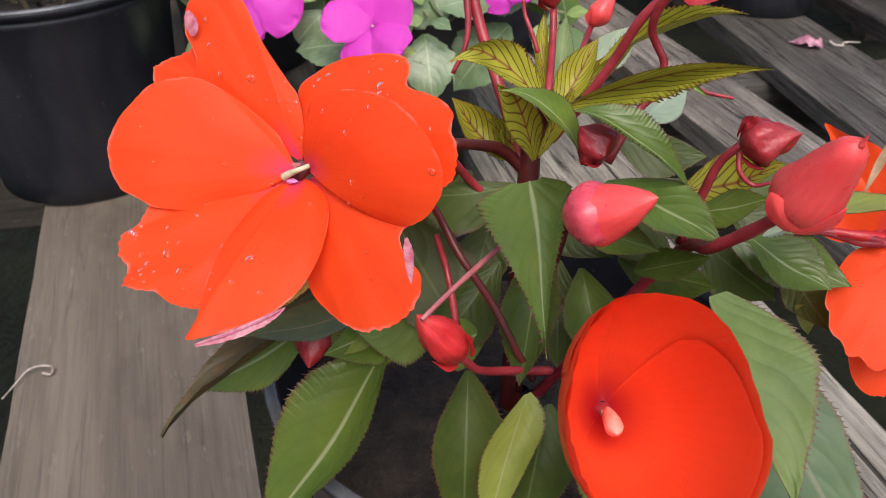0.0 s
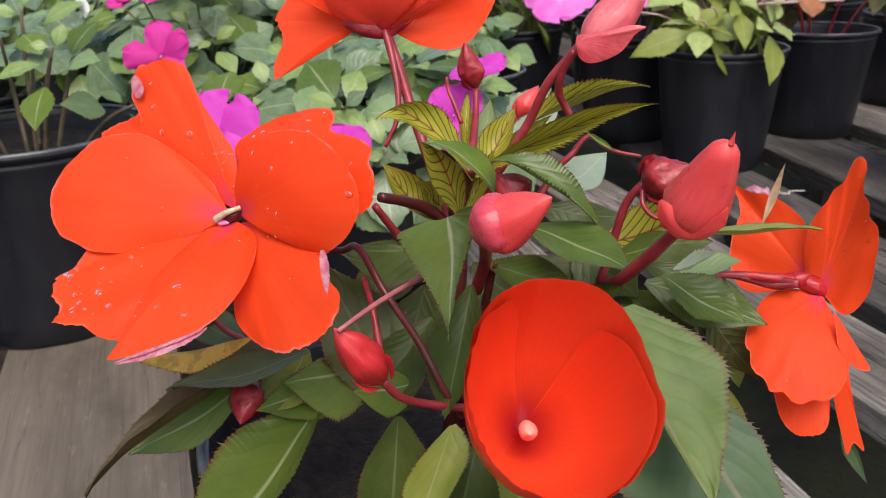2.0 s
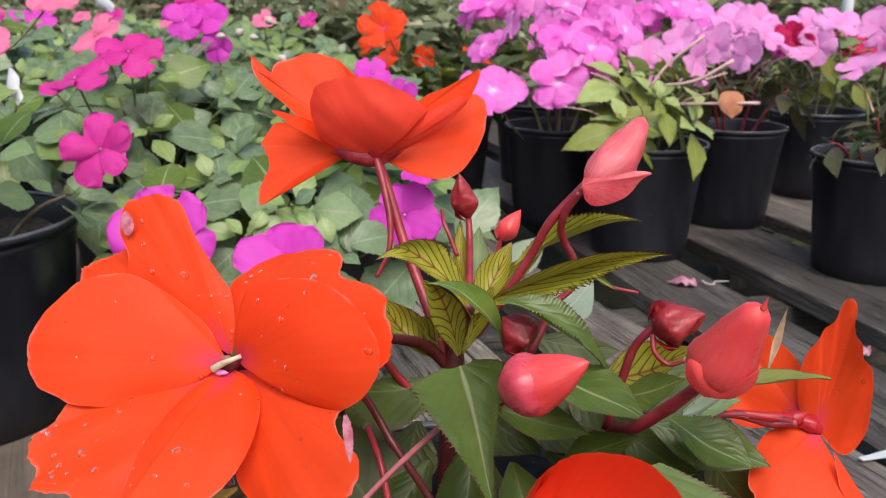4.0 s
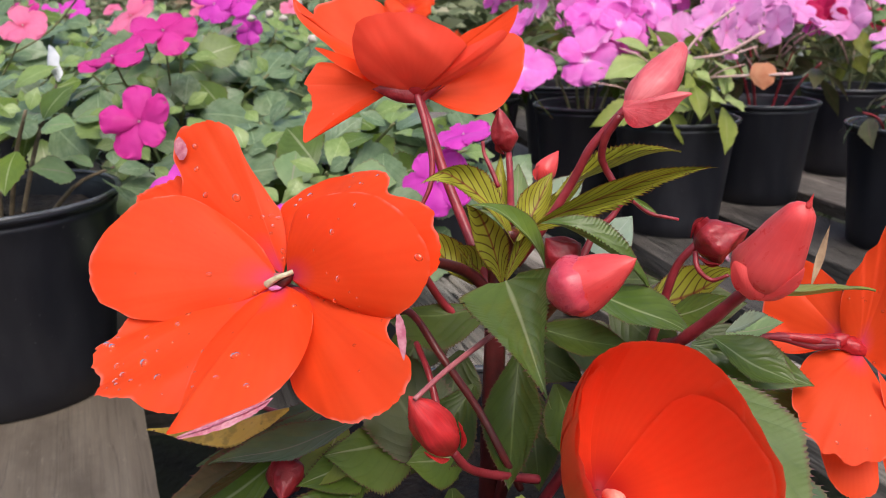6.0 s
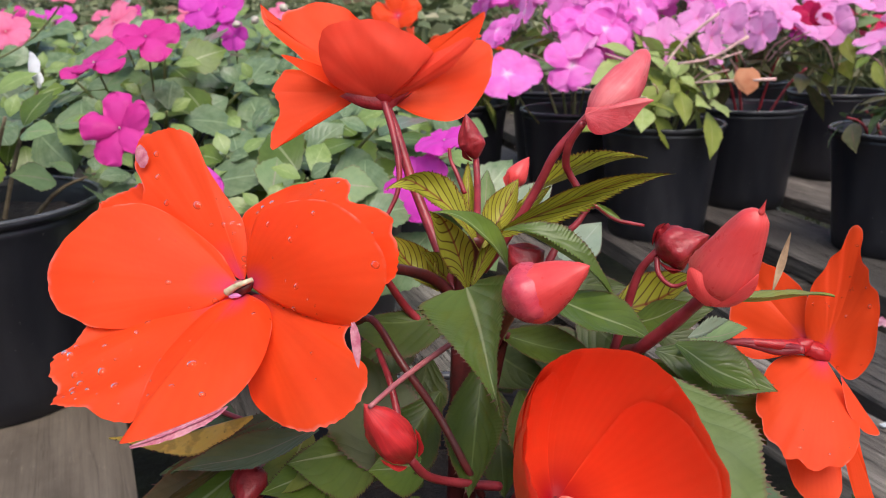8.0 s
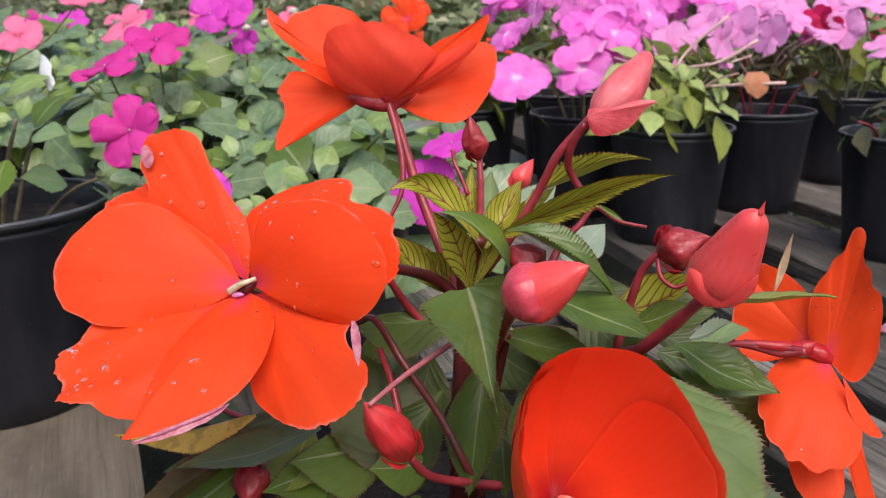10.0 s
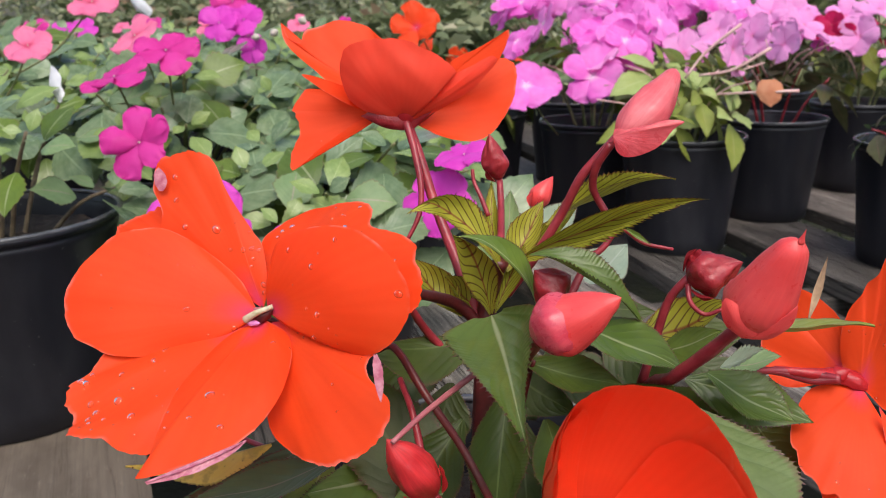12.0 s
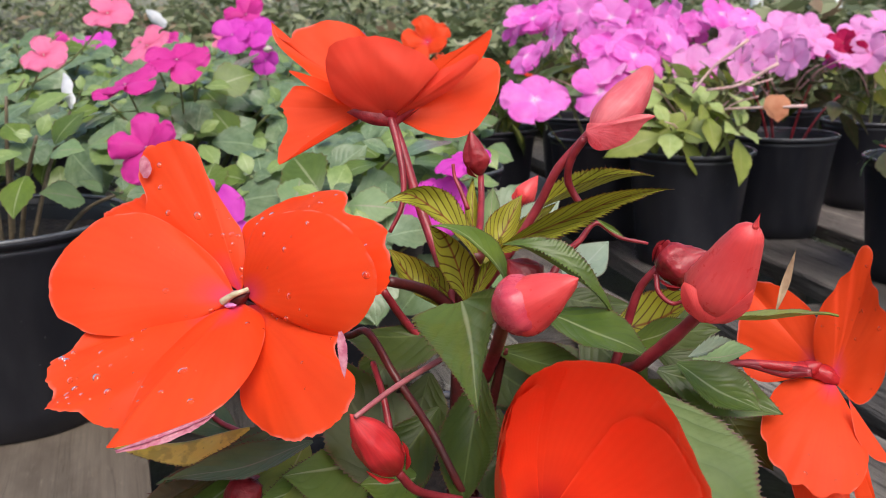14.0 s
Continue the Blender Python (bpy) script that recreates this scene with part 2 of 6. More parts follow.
BUD_RED = bud_material("bud_skin", (0.76, 0.055, 0.055), (0.84, 0.105, 0.100), (0.62, 0.035, 0.05), streak=0.25)
BUD_WRAP = bud_material("bud_outer_petal", (0.58, 0.040, 0.070), (0.72, 0.11, 0.14), (0.45, 0.02, 0.06), 0.26)
BUD_DEEP = plain_material("deep_red_bud_skin", (0.36, 0.012, 0.018), (0.50, 0.024, 0.030), 140, 0.33, 0.4, 0.0006, 0.12)
BUD_LOW = bud_material("plump_bud_skin", (0.56, 0.022, 0.028), (0.66, 0.040, 0.042), (0.36, 0.010, 0.015), 0.36)
BUD_DARK = plain_material("wilted_bud_skin", (0.24, 0.012, 0.018), (0.40, 0.030, 0.040), 260, 0.34, 0.7, 0.001, 0.12, 260)
BUD_PINK = bud_material("pink_bud_skin", (0.68, 0.080, 0.105), (0.80, 0.20, 0.22), (0.48, 0.03, 0.05), 0.34, streak=0.3)
STEM_RED = plain_material("red_stem_skin", (0.21, 0.014, 0.022), (0.37, 0.036, 0.050), 160, 0.34, 0.3, 0.0004, 0.08)
STEM_DARK = plain_material("maroon_stem_skin", (0.055, 0.008, 0.008), (0.12, 0.014, 0.014), 160, 0.4, 0.3, 0.0004)
STEM_GREEN = plain_material("green_stem_skin", (0.10, 0.14, 0.045), (0.22, 0.20, 0.09), 120, 0.5, 0.3, 0.0004)
STEM_PINK = plain_material("pink_stem_skin", (0.34, 0.085, 0.10), (0.44, 0.14, 0.15), 160, 0.4, 0.3, 0.0004, 0.08)
LEAF = leaf_material("mid_green_leaf", (0.090, 0.148, 0.022), (0.150, 0.222, 0.038), (0.36, 0.40, 0.22), (0.068, 0.115, 0.018), rough=0.33, gloss=0.38, rib_width=1.2)
LEAF_OLD = leaf_material("deep_green_leaf", (0.064, 0.110, 0.018), (0.106, 0.166, 0.031), (0.30, 0.34, 0.18), (0.050, 0.086, 0.014), rough=0.31, gloss=0.42, rib_width=1.3)
# carries the shade on the front plant's inner leaves; plain dark leaf elsewhere
LEAF_DARK_SHADED = leaf_material("dark_and_shaded_green_leaf", (0.036, 0.058, 0.010), (0.066, 0.098, 0.016), (0.12, 0.16, 0.05), (0.026, 0.044, 0.008), rough=0.36)
LEAF_TEAL = leaf_material("blue_green_leaf", (0.054, 0.096, 0.042), (0.100, 0.160, 0.074), (0.20, 0.19, 0.13), (0.045, 0.095, 0.055), rough=0.4)
LEAF_SAGE = leaf_material("sage_green_leaf", (0.076, 0.128, 0.028), (0.122, 0.184, 0.050), (0.24, 0.16, 0.11), (0.050, 0.092, 0.036), rough=0.45)
LEAF_PALE = leaf_material("pale_green_leaf", (0.14, 0.235, 0.10), (0.23, 0.325, 0.15), (0.34, 0.27, 0.21), (0.115, 0.19, 0.085), rough=0.36)
LEAF_YOUNG = leaf_material("yellow_green_red_veined_leaf", (0.235, 0.245, 0.020), (0.375, 0.365, 0.042), (0.17, 0.014, 0.014), (0.060, 0.008, 0.008), 8.0, 0.85, rim=(0.16, 0.025, 0.015), slant=3.4, thick=0.95, rib_width=1.9)
LEAF_LIGHT = leaf_material("light_yellow_green_leaf", (0.26, 0.34, 0.10), (0.42, 0.50, 0.20), (0.45, 0.5, 0.25), (0.22, 0.29, 0.09), rough=0.4)
LEAF_LIME = leaf_material("lime_leaf", (0.17, 0.215, 0.035), (0.27, 0.31, 0.065), (0.33, 0.33, 0.15), (0.14, 0.18, 0.04))
LEAF_BROWN = leaf_material("browning_leaf", (0.050, 0.050, 0.022), (0.085, 0.070, 0.030), (0.13, 0.10, 0.06), (0.035, 0.03, 0.015), worn=0.7)
LEAF_YELLOW = leaf_material("yellow_leaf", (0.90, 0.70, 0.10), (0.94, 0.80, 0.24), (0.9, 0.75, 0.45), (0.80, 0.58, 0.16), veined=0.15, share=0.5, worn=0.30)
LEAF_ROUND = leaf_material("bedding_leaf", (0.092, 0.158, 0.070), (0.235, 0.318, 0.178), (0.30, 0.40, 0.22), (0.075, 0.145, 0.06), 6.0, 0.22, share=0.26, rough=0.25, gloss=0.55, rim=(0.16, 0.22, 0.1))
LEAF_ROUND2 = leaf_material("fresh_bedding_leaf", (0.18, 0.28, 0.075), (0.32, 0.42, 0.15), (0.40, 0.48, 0.2), (0.14, 0.22, 0.06), 6.0, 0.2, share=0.3, rough=0.27, gloss=0.5, rim=(0.2, 0.26, 0.08))
LEAF_WINE = leaf_material("dark_wine_green_leaf", (0.050, 0.052, 0.022), (0.105, 0.110, 0.045), (0.20, 0.10, 0.08), (0.060, 0.030, 0.020), rough=0.35, gloss=0.4)
LEAF_UNDER = leaf_material("leaf_underside", (0.26, 0.35, 0.25), (0.38, 0.46, 0.35), (0.45, 0.5, 0.4), (0.24, 0.32, 0.24), rough=0.5)


def shrub_material():
    """Leaves of far plants: each leaf has its own green, a few are yellowed or dull."""
    mt = Mat("far_shrub_leaf")
    own_random = mt.t.nodes.new("ShaderNodeNewGeometry").outputs["Random Per Island"]
    patch = mt.noise(mt.coords("Object"), 2.2, 3)
    mixed = mt.math("ADD", mt.math("MULTIPLY", own_random, 0.6), mt.math("MULTIPLY", patch, 0.4))
    col = mt.ramp(mixed, (0.15, (0.035, 0.045, 0.020)), (0.40, (0.13, 0.16, 0.07)), (0.60, (0.25, 0.28, 0.14)), (0.72, (0.38, 0.40, 0.24)), (0.80, (0.33, 0.22, 0.14)))
    mt.link(col, mt.b.inputs["Base Color"])
    mt.b.inputs["Roughness"].default_value = 0.45
    mt.translucent(col, 0.3)
    return mt.m


SHRUB = shrub_material()
SERRATE = plain_material("dark_tooth", (0.05, 0.012, 0.010), (0.09, 0.02, 0.015), 200, 0.5)
WOOD = wood_material("weathered_grey_wood", (0.080, 0.068, 0.054), (0.25, 0.222, 0.185), (0.60, 0.545, 0.460), 0.15, 0.85, 1.3)
WOOD_DAMP = wood_material("damp_dark_wood", (0.030, 0.026, 0.023), (0.072, 0.063, 0.056), (0.190, 0.168, 0.148), 0.1, 0.6, 1.2)
WOOD_MID = wood_material("weathered_brown_wood", (0.030, 0.025, 0.021), (0.110, 0.092, 0.079), (0.44, 0.385, 0.335), 0.1, 0.8, 1.2)
WOOD_BROWN = wood_material("brown_plank_wood", (0.060, 0.046, 0.035), (0.118, 0.094, 0.072), (0.185, 0.152, 0.120), 0.0, 0.75, 0.35)
SOIL = plain_material("dark_potting_soil", (0.014, 0.010, 0.008), (0.042, 0.030, 0.022), 130, 0.95, 1.0, 0.004, 0, 220)
GROUND = plain_material("damp_mossy_earth", (0.014, 0.013, 0.010), (0.030, 0.034, 0.014), 7, 0.95, 1.0, 0.01, 0, 40)
LABEL = plain_material("plant_label_plastic", (0.46, 0.49, 0.51), (0.55, 0.58, 0.60), 60, 0.4, 0.1)
WHITE = plain_material("white_tube_paint", (0.72, 0.74, 0.76), (0.8, 0.82, 0.83), 20, 0.5, 0.1)
PISTIL = plain_material("cream_pistil", (0.80, 0.33, 0.27), (0.88, 0.50, 0.42), 300, 0.5)
DRY = plain_material("dry_leaf_skin", (0.22, 0.13, 0.07), (0.40, 0.26, 0.15), 200, 0.7, 0.5, 0.0005, 0.1)
STAMEN = plain_material("stamen_cap", (0.34, 0.30, 0.16), (0.62, 0.58, 0.42), 500, 0.4)


def plastic_material():
    mt = Mat("black_pot_plastic")
    ob = mt.coords("Object")
    dust = mt.noise(mt.coords("Object", (1, 1, 0.25)), 38, 5, 0.65)
    spots = mt.ramp(mt.noise(ob, 330, 2), (0.73, (0, 0, 0)), (0.76, (1, 1, 1)))
    col = mt.mix(mt.ramp(dust, (0.45, (0, 0, 0)), (0.8, (0.6, 0.6, 0.6))), (0.0100, 0.0105, 0.0155), (0.032, 0.032, 0.038))
    col = mt.mix(mt.math("MULTIPLY", spots, 0.35), col, (0.20, 0.19, 0.18))
    mt.link(col, mt.b.inputs["Base Color"])
    mt.link(mt.ramp(dust, (0.3, (0.30, 0.30, 0.30)), (0.8, (0.55, 0.55, 0.55))), mt.b.inputs["Roughness"])
    mt.bump(mt.noise(ob, 500, 2), 0.06, 0.0005)
    return mt.m


PLASTIC = plastic_material()
# paler grey than the pot: worn edge, and the rim's highlight put into colour
RIM = plain_material("worn_highlight_pot_rim", (0.045, 0.047, 0.053), (0.11, 0.112, 0.12), 60, 0.24, 0.1)


def water_material():
    mt = Mat("water_drop")
    mt.b.inputs["Transmission Weight"].default_value = 1.0
    mt.b.inputs["IOR"].default_value = 1.33
    mt.b.inputs["Roughness"].default_value = 0.02
    mt.b.inputs["Base Color"].default_value = (1, 0.96, 0.95, 1)
    return mt.m


WATER = water_material()


# ---- shapes ----
def V(p):
    return Vector(p)


def mesh_of(name, verts, faces, material, uvs=None, smooth=True):
    me = bpy.data.meshes.new(name)
    me.from_pydata([tuple(v) for v in verts], [], faces)
    me.materials.append(material)
    if uvs:
        layer = me.uv_layers.new(name="UVMap")
        for loop in me.loops:
            layer.data[loop.index].uv = uvs[loop.vertex_index]
    for p in me.polygons:
        p.use_smooth = smooth
    me.update()
    return me


def part(name, mesh, parent=None, label="", where=None):
    ob = new(name, mesh)
    if parent:
        ob.parent = parent
    if where is not None:
        ob.matrix_basis = where
    return tagged(ob, label)


def blade(name, material, B, T, L, R, um=0.6, C=None, bulge=0.08, arch=0.0, pointed=False, teeth=0, tooth=0.05,
          ruffle=0.02, notch=0.0, claw=0.1, front=(0.0, -0.8, 0.6), seed=0, nu=26, nv=16, curl=0.0, power=1.0, lobes=0.0, shape=0.5, taper=0.0, ragged=0.0):
    """A petal or leaf from its foot B to its tip T; L and R are its widest places, C bends the middle line."""
    B, T, L, R, front = V(B), V(T), V(L), V(R), V(front)
    C = V(C) if C else (B + T) / 2

    def middle(u):
        return B * (1 - u) ** 2 + C * 2 * u * (1 - u) + T * u * u

    M, axis = middle(um), T - B
    n = (R - L).cross(axis)
    n = n.normalized() if n.length > 1e-9 else front.normalized()
    if n.dot(front) < 0:
        n = -n
    size = axis.length
    sl, sr = L - M, R - M
    hl, hr = sl.dot(n), sr.dot(n)
    sl, sr = sl - n * hl, sr - n * hr
    verts, uvs, faces = [], [], []
    for i in range(nu + 1):
        s = i / nu
        u = s if pointed else 1 - (1 - s) ** 1.7
        if u < um:
            w = claw + (1 - claw) * math.sin(u / um * math.pi / 2) ** power
        else:
            q = (u - um) / (1 - um)
            w = (1 - q ** 1.5) ** (1.15) if pointed else max(0.0, 1 - q * q) ** shape
            if taper:
                w = (1 - q ** (1.0 if um < 0.2 else 1.4)) ** taper
        for j in range(nv + 1):
            v = -1 + 2 * j / nv
            a = abs(v)
            k = w * (1 + ruffle * noise.noise((seed * 3.1 + u * 4, v * 2.0, seed)) * 2)
            if lobes:
                k *= 1 + lobes * a * u * (math.sin(9 * u + seed) + 0.7 * math.sin(23 * u + 5 * v + seed * 2))
            if teeth and a > 0.99:
                k *= 1 + tooth * ((u * teeth + 0.37 * noise.noise((u * 9, seed, v))) % 1.0) * (0.3 + 0.7 * min(1, 6 * w))
            if ragged:
                k *= 1 + ragged * a ** 6 * (noise.noise((u * 17, v * 3, seed)) + 0.7 * noise.noise((u * 43, v * 3, seed + 5)))
            off = (sl * a if v < 0 else sr * a) * k
            h = (hl if v < 0 else hr) * a * a * w
            lift = bulge * size * (1 - a * a) * math.sin(math.pi * min(1, u * 0.97)) * w
            lift += arch * size * math.sin(math.pi * u) + curl * size * a ** 3 * w
            lift += ruffle * size * 0.9 * noise.noise((u * 5 + seed, v * 3, seed * 1.7)) * a * u
            p = middle(u) + off + n * (h + lift)
            if ragged and u > 0.8:
                p += axis * ragged * 0.5 * ((u - 0.8) / 0.2) ** 2 * (noise.noise((v * 7, seed, 3.0)) + 0.6 * noise.noise((v * 19, seed, 8.0)))
            if notch and u > 0.7:
                p -= axis * notch * max(0, 1 - a * 4) * ((u - 0.7) / 0.3) ** 2
            verts.append(p)
            uvs.append((u, (v + 1) / 2))
    for i in range(nu):
        for j in range(nv):
            a = i * (nv + 1) + j
            faces.append((a, a + 1, a + nv + 2, a + nv + 1))
    return mesh_of(name, verts, faces, material, uvs)


def rim_blade(name, material, B, T, L, R, rim, bulge=0.03, seed=0, nu=22, nv=72, ragged=0.02, wave=0.02, lip=0.0, front=(0.0, -0.8, 0.6)):
    """A petal that fans out from its foot B; rim gives its outline as steps along the middle line and across it."""
    B, T, L, R, front = V(B), V(T), V(L), V(R), V(front)
    axis = T - B
    side = (R - L) / 2
    side = side - axis * (side.dot(axis) / axis.length_squared)
    n = side.cross(axis).normalized()
    n = -n if n.dot(front) < 0 else n
    ring = [(0.0, 0.0)] + list(rim) + [(0.0, 0.0)]
    ring = [Vector((a, b, 0)) for a, b in ring]
    line = []
    for k in range(nv + 1):
        f = k / nv * (len(ring) - 3)
        i = min(int(f), len(ring) - 4)
        t = f - i
        a, b, c, d = ring[i:i + 4]
        line.append(0.5 * (2 * b + (c - a) * t + (2 * a - 5 * b + 4 * c - d) * t * t + (3 * b - a - 3 * c + d) * t ** 3))
    size = axis.length
    verts, uvs, faces = [], [], []
    for i in range(nu + 1):
        s = 0.02 + 0.98 * (i / nu) ** 0.85
        for k, q in enumerate(line):
            far = q.length
            edge = 1 + 0.4 * ragged * s ** 10 * (noise.noise((q.x * 9, q.y * 9, seed)) + 0.8 * noise.noise((q.x * 26, q.y * 26, seed + 3)))
            p = B + (axis * q.x + side * q.y) * s * edge
            v = k / nv
            h = bulge * math.sin(math.pi * min(1.0, s * 0.92)) * min(1.0, far) * math.sin(math.pi * v) ** 0.7
            h += wave * s * s * noise.noise((q.x * s * 2.6 + seed, q.y * s * 2.2, seed * 1.7)) + wave * 0.3 * s ** 3 * noise.noise((q.x * 4, q.y * 4, seed))
            h += lip * s ** 6
            verts.append(p + n * size * h)
            uvs.append((s, v))
    m = nv + 1
    for i in range(nu):
        for k in range(nv):
            a = i * m + k
            faces.append((a, a + 1, a + m + 1, a + m))
    return mesh_of(name, verts, faces, material, uvs)


def serrated(me, nu, nv, count, size, material):
    """Adds dark, forward-pointing bristles along both edges of a leaf."""
    me.materials.append(material)
    bm = bmesh.new()
    bm.from_mesh(me)
    old = list(bm.verts)
    step = max(2, int(nu * 0.86 / count))
    for j, inner in ((0, 2), (nv, nv - 2)):
        for i in range(int(nu * 0.08), int(nu * 0.97), step):
            a, b, c = (old[k * (nv + 1) + j] for k in (i - 1, i, i + 1))
            out = b.co - old[i * (nv + 1) + inner].co
            along = c.co - a.co
            if out.length < 1e-6 or along.length < 1e-6:
                continue
            out, along = out.normalized(), along.normalized()
            k = size * (0.65 + 0.7 * abs(noise.noise((i * 0.73, j, size * 9000))))
            tip = bm.verts.new(b.co + (out * 0.75 + along * 0.8) * k)
            side = along * size * 0.22
            p, q = bm.verts.new(b.co - side - out * size * 0.3), bm.verts.new(b.co + side - out * size * 0.3)
            bm.faces.new((p, q, tip)).material_index = 1
    bm.to_mesh(me)
    bm.free()
    return me


def tube_mesh(name, material, points, radius, end=None, sides=8, steps=6):
    """A round stem through the points, its thickness running from radius to end."""
    pts = [V(p) for p in points]
    end = radius if end is None else end
    ext = [pts[0] * 2 - pts[1]] + pts + [pts[-1] * 2 - pts[-2]]
    line = []
    for i in range(1, len(ext) - 2):
        a, b, c, d = ext[i - 1:i + 3]
        for k in range(steps):
            t = k / steps
            line.append(0.5 * (2 * b + (c - a) * t + (2 * a - 5 * b + 4 * c - d) * t * t + (3 * b - a - 3 * c + d) * t ** 3))
    line.append(pts[-1])
    verts, faces, uvs = [], [], []
    up = Vector((0.3, 0.2, 1)).normalized()
    for i, p in enumerate(line):
        tan = (line[min(i + 1, len(line) - 1)] - line[max(i - 1, 0)]).normalized()
        x = tan.cross(up)
        x = x.normalized() if x.length > 0.05 else tan.orthogonal().normalized()
        y = tan.cross(x)
        f = i / (len(line) - 1)
        r = (radius * (1 - f) + end * f) * (1 + 0.08 * noise.noise(p * 300))
        for k in range(sides):
            g = 2 * math.pi * k / sides
            verts.append(p + x * math.cos(g) * r + y * math.sin(g) * r)
            uvs.append((f, k / sides))
    for i in range(len(line) - 1):
        for k in range(sides):
            a, b = i * sides + k, i * sides + (k + 1) % sides
            faces.append((a, b, b + sides, a + sides))
    faces.append(tuple(range(sides - 1, -1, -1)))
    faces.append(tuple(range(len(verts) - sides, len(verts))))
    return mesh_of(name, verts, faces, material, uvs)


def bud_mesh(name, material, B, T, radius, fat=0.38, wrinkle=0.05, ridges=5, seed=0, beak=0.12, full=1.6, cone=0.0, belly=(0, 0, 0)):
    """A closed bud: a pointed drop with furled, overlapping folds."""
    B, T = V(B), V(T)
    axis = T - B
    x = axis.orthogonal().normalized()
    y = axis.normalized().cross(x)
    rings, sides = 22, 28
    belly = V(belly) * radius
    verts, faces, uvs = [], [], []
    for i in range(rings + 1):
        u = i / rings
        if u < fat:
            r = math.sin(u / fat * math.pi / 2) ** 0.7
        else:
            q = (u - fat) / (1 - fat)
            r = (1 - q ** full) ** (0.9 if full > 1.9 else 1.0) * (1 - beak) + beak * (1 - q ** 6) ** 0.5 if full > 1.9 else (1 - q ** full) * (1 - beak) + beak * (1 - q)
        if cone and u >= fat:
            r = (1 - (1 - cone) * q ** 1.35) * (1 - max(0.0, (q - 0.86) / 0.14) ** 2.2)
        for k in range(sides):
            g = 2 * math.pi * k / sides
            fold = ((g * ridges / (2 * math.pi) + u * 1.1) % 1.0)
            rr = radius * r * (1 + wrinkle * (fold - 0.5) + wrinkle * 1.2 * noise.noise((math.cos(g) * 1.6 + seed, math.sin(g) * 1.6, u * 3.2)))
            verts.append(B + axis * u + belly * math.sin(math.pi * u) + (x * math.cos(g) + y * math.sin(g)) * rr)
            uvs.append((u, k / sides))
    for i in range(rings):
        for k in range(sides):
            a, b = i * sides + k, i * sides + (k + 1) % sides
            faces.append((a, b, b + sides, a + sides))
    return mesh_of(name, verts, faces, material, uvs)


def lathe_mesh(name, material, profile, sides=48, wobble=0.0, closed=True):
    verts, faces, uvs = [], [], []
    for i, (r, z) in enumerate(profile):
        for k in range(sides):
            g = 2 * math.pi * k / sides
            q = 1 + wobble * math.sin(2 * g + 1)
            verts.append((r * q * math.cos(g), r * q * math.sin(g), z))
            uvs.append((i / len(profile), k / sides))
    for i in range(len(profile) - 1):
        for k in range(sides):
            a, b = i * sides + k, i * sides + (k + 1) % sides
            faces.append((a, b, b + sides, a + sides))
    if closed:
        faces.append(tuple(range(sides - 1, -1, -1)))
    return mesh_of(name, verts, faces, material, uvs)


def board_mesh(name, material, length, width, depth, seed=0, wear=0.0015, cut=48):
    """A sawn board along y with worn, uneven edges; its top lies at z = 0."""
    verts, faces = [], []
    ring = [(-0.5, 0, 0.06), (-0.47, 1, 0), (-0.2, 1, 0), (0.12, 1, 0), (0.47, 1, 0), (0.5, 0, 0.06), (0.5, -1, 0), (-0.5, -1, 0)]
    for i in range(cut + 1):
        y = -length / 2 + length * i / cut
        for k, (x, top, drop) in enumerate(ring):
            e = noise.noise((seed * 5.3 + k * 1.7, y * 9, seed)) * wear
            e2 = noise.noise((seed * 2.3 + k * 0.9, y * 38, seed + 4)) * wear * 0.7
            z = 0.0 if top == 1 else (-depth * (0.10 + 0.0) if top == 0 else -depth)
            verts.append((x * width + e + e2 * (abs(x) > 0.4), y, z + e2 * (top == 1) - (0.0012 if top == 1 and abs(x) > 0.4 else 0)))
    m = len(ring)
    for i in range(cut):
        for k in range(m):
            a, b = i * m + k, i * m + (k + 1) % m
            faces.append((a, a + m, b + m, b))
    faces.append(tuple(range(m)))
    faces.append(tuple(range(len(verts) - 1, len(verts) - m - 1, -1)))
    return mesh_of(name, verts, faces, material, smooth=False)


# ---- the bench and the ground ----
GROUND_Z = -0.55
ground = part("ground", mesh_of("ground", [(x, y, GROUND_Z) for y in (-60, -3, -1, 0.5, 2, 4, 9, 60) for x in (-60, -4, -2, 0, 2, 4, 60)],
              [(r * 7 + c, r * 7 + c + 1, r * 7 + c + 8, r * 7 + c + 7) for r in range(7) for c in range(6)], GROUND))
tagged(ground, "damp dark earth with moss under the bench", "ground", kind="structure")
ALONG = radians(27)
DIR, ACROSS = Vector((-math.sin(ALONG), math.cos(ALONG), 0)), Vector((math.cos(ALONG), math.sin(ALONG), 0))
SLAT = 0.022
bench = tagged(new("slatted_bench"), "long greenhouse bench of weathered grey wooden slats", "bench")


def slat(lo, hi, material, seed, length=3.8, centre=1.0, turn=0.0, raised=0.0, label=""):
    at = ACROSS * ((lo + hi) / 2) + DIR * centre
    me = board_mesh("slat", material, length, hi - lo, SLAT, seed)
    return part("slat", me, bench, label, pose(at.x, at.y, raised, 0, 0, math.degrees(ALONG) + turn))


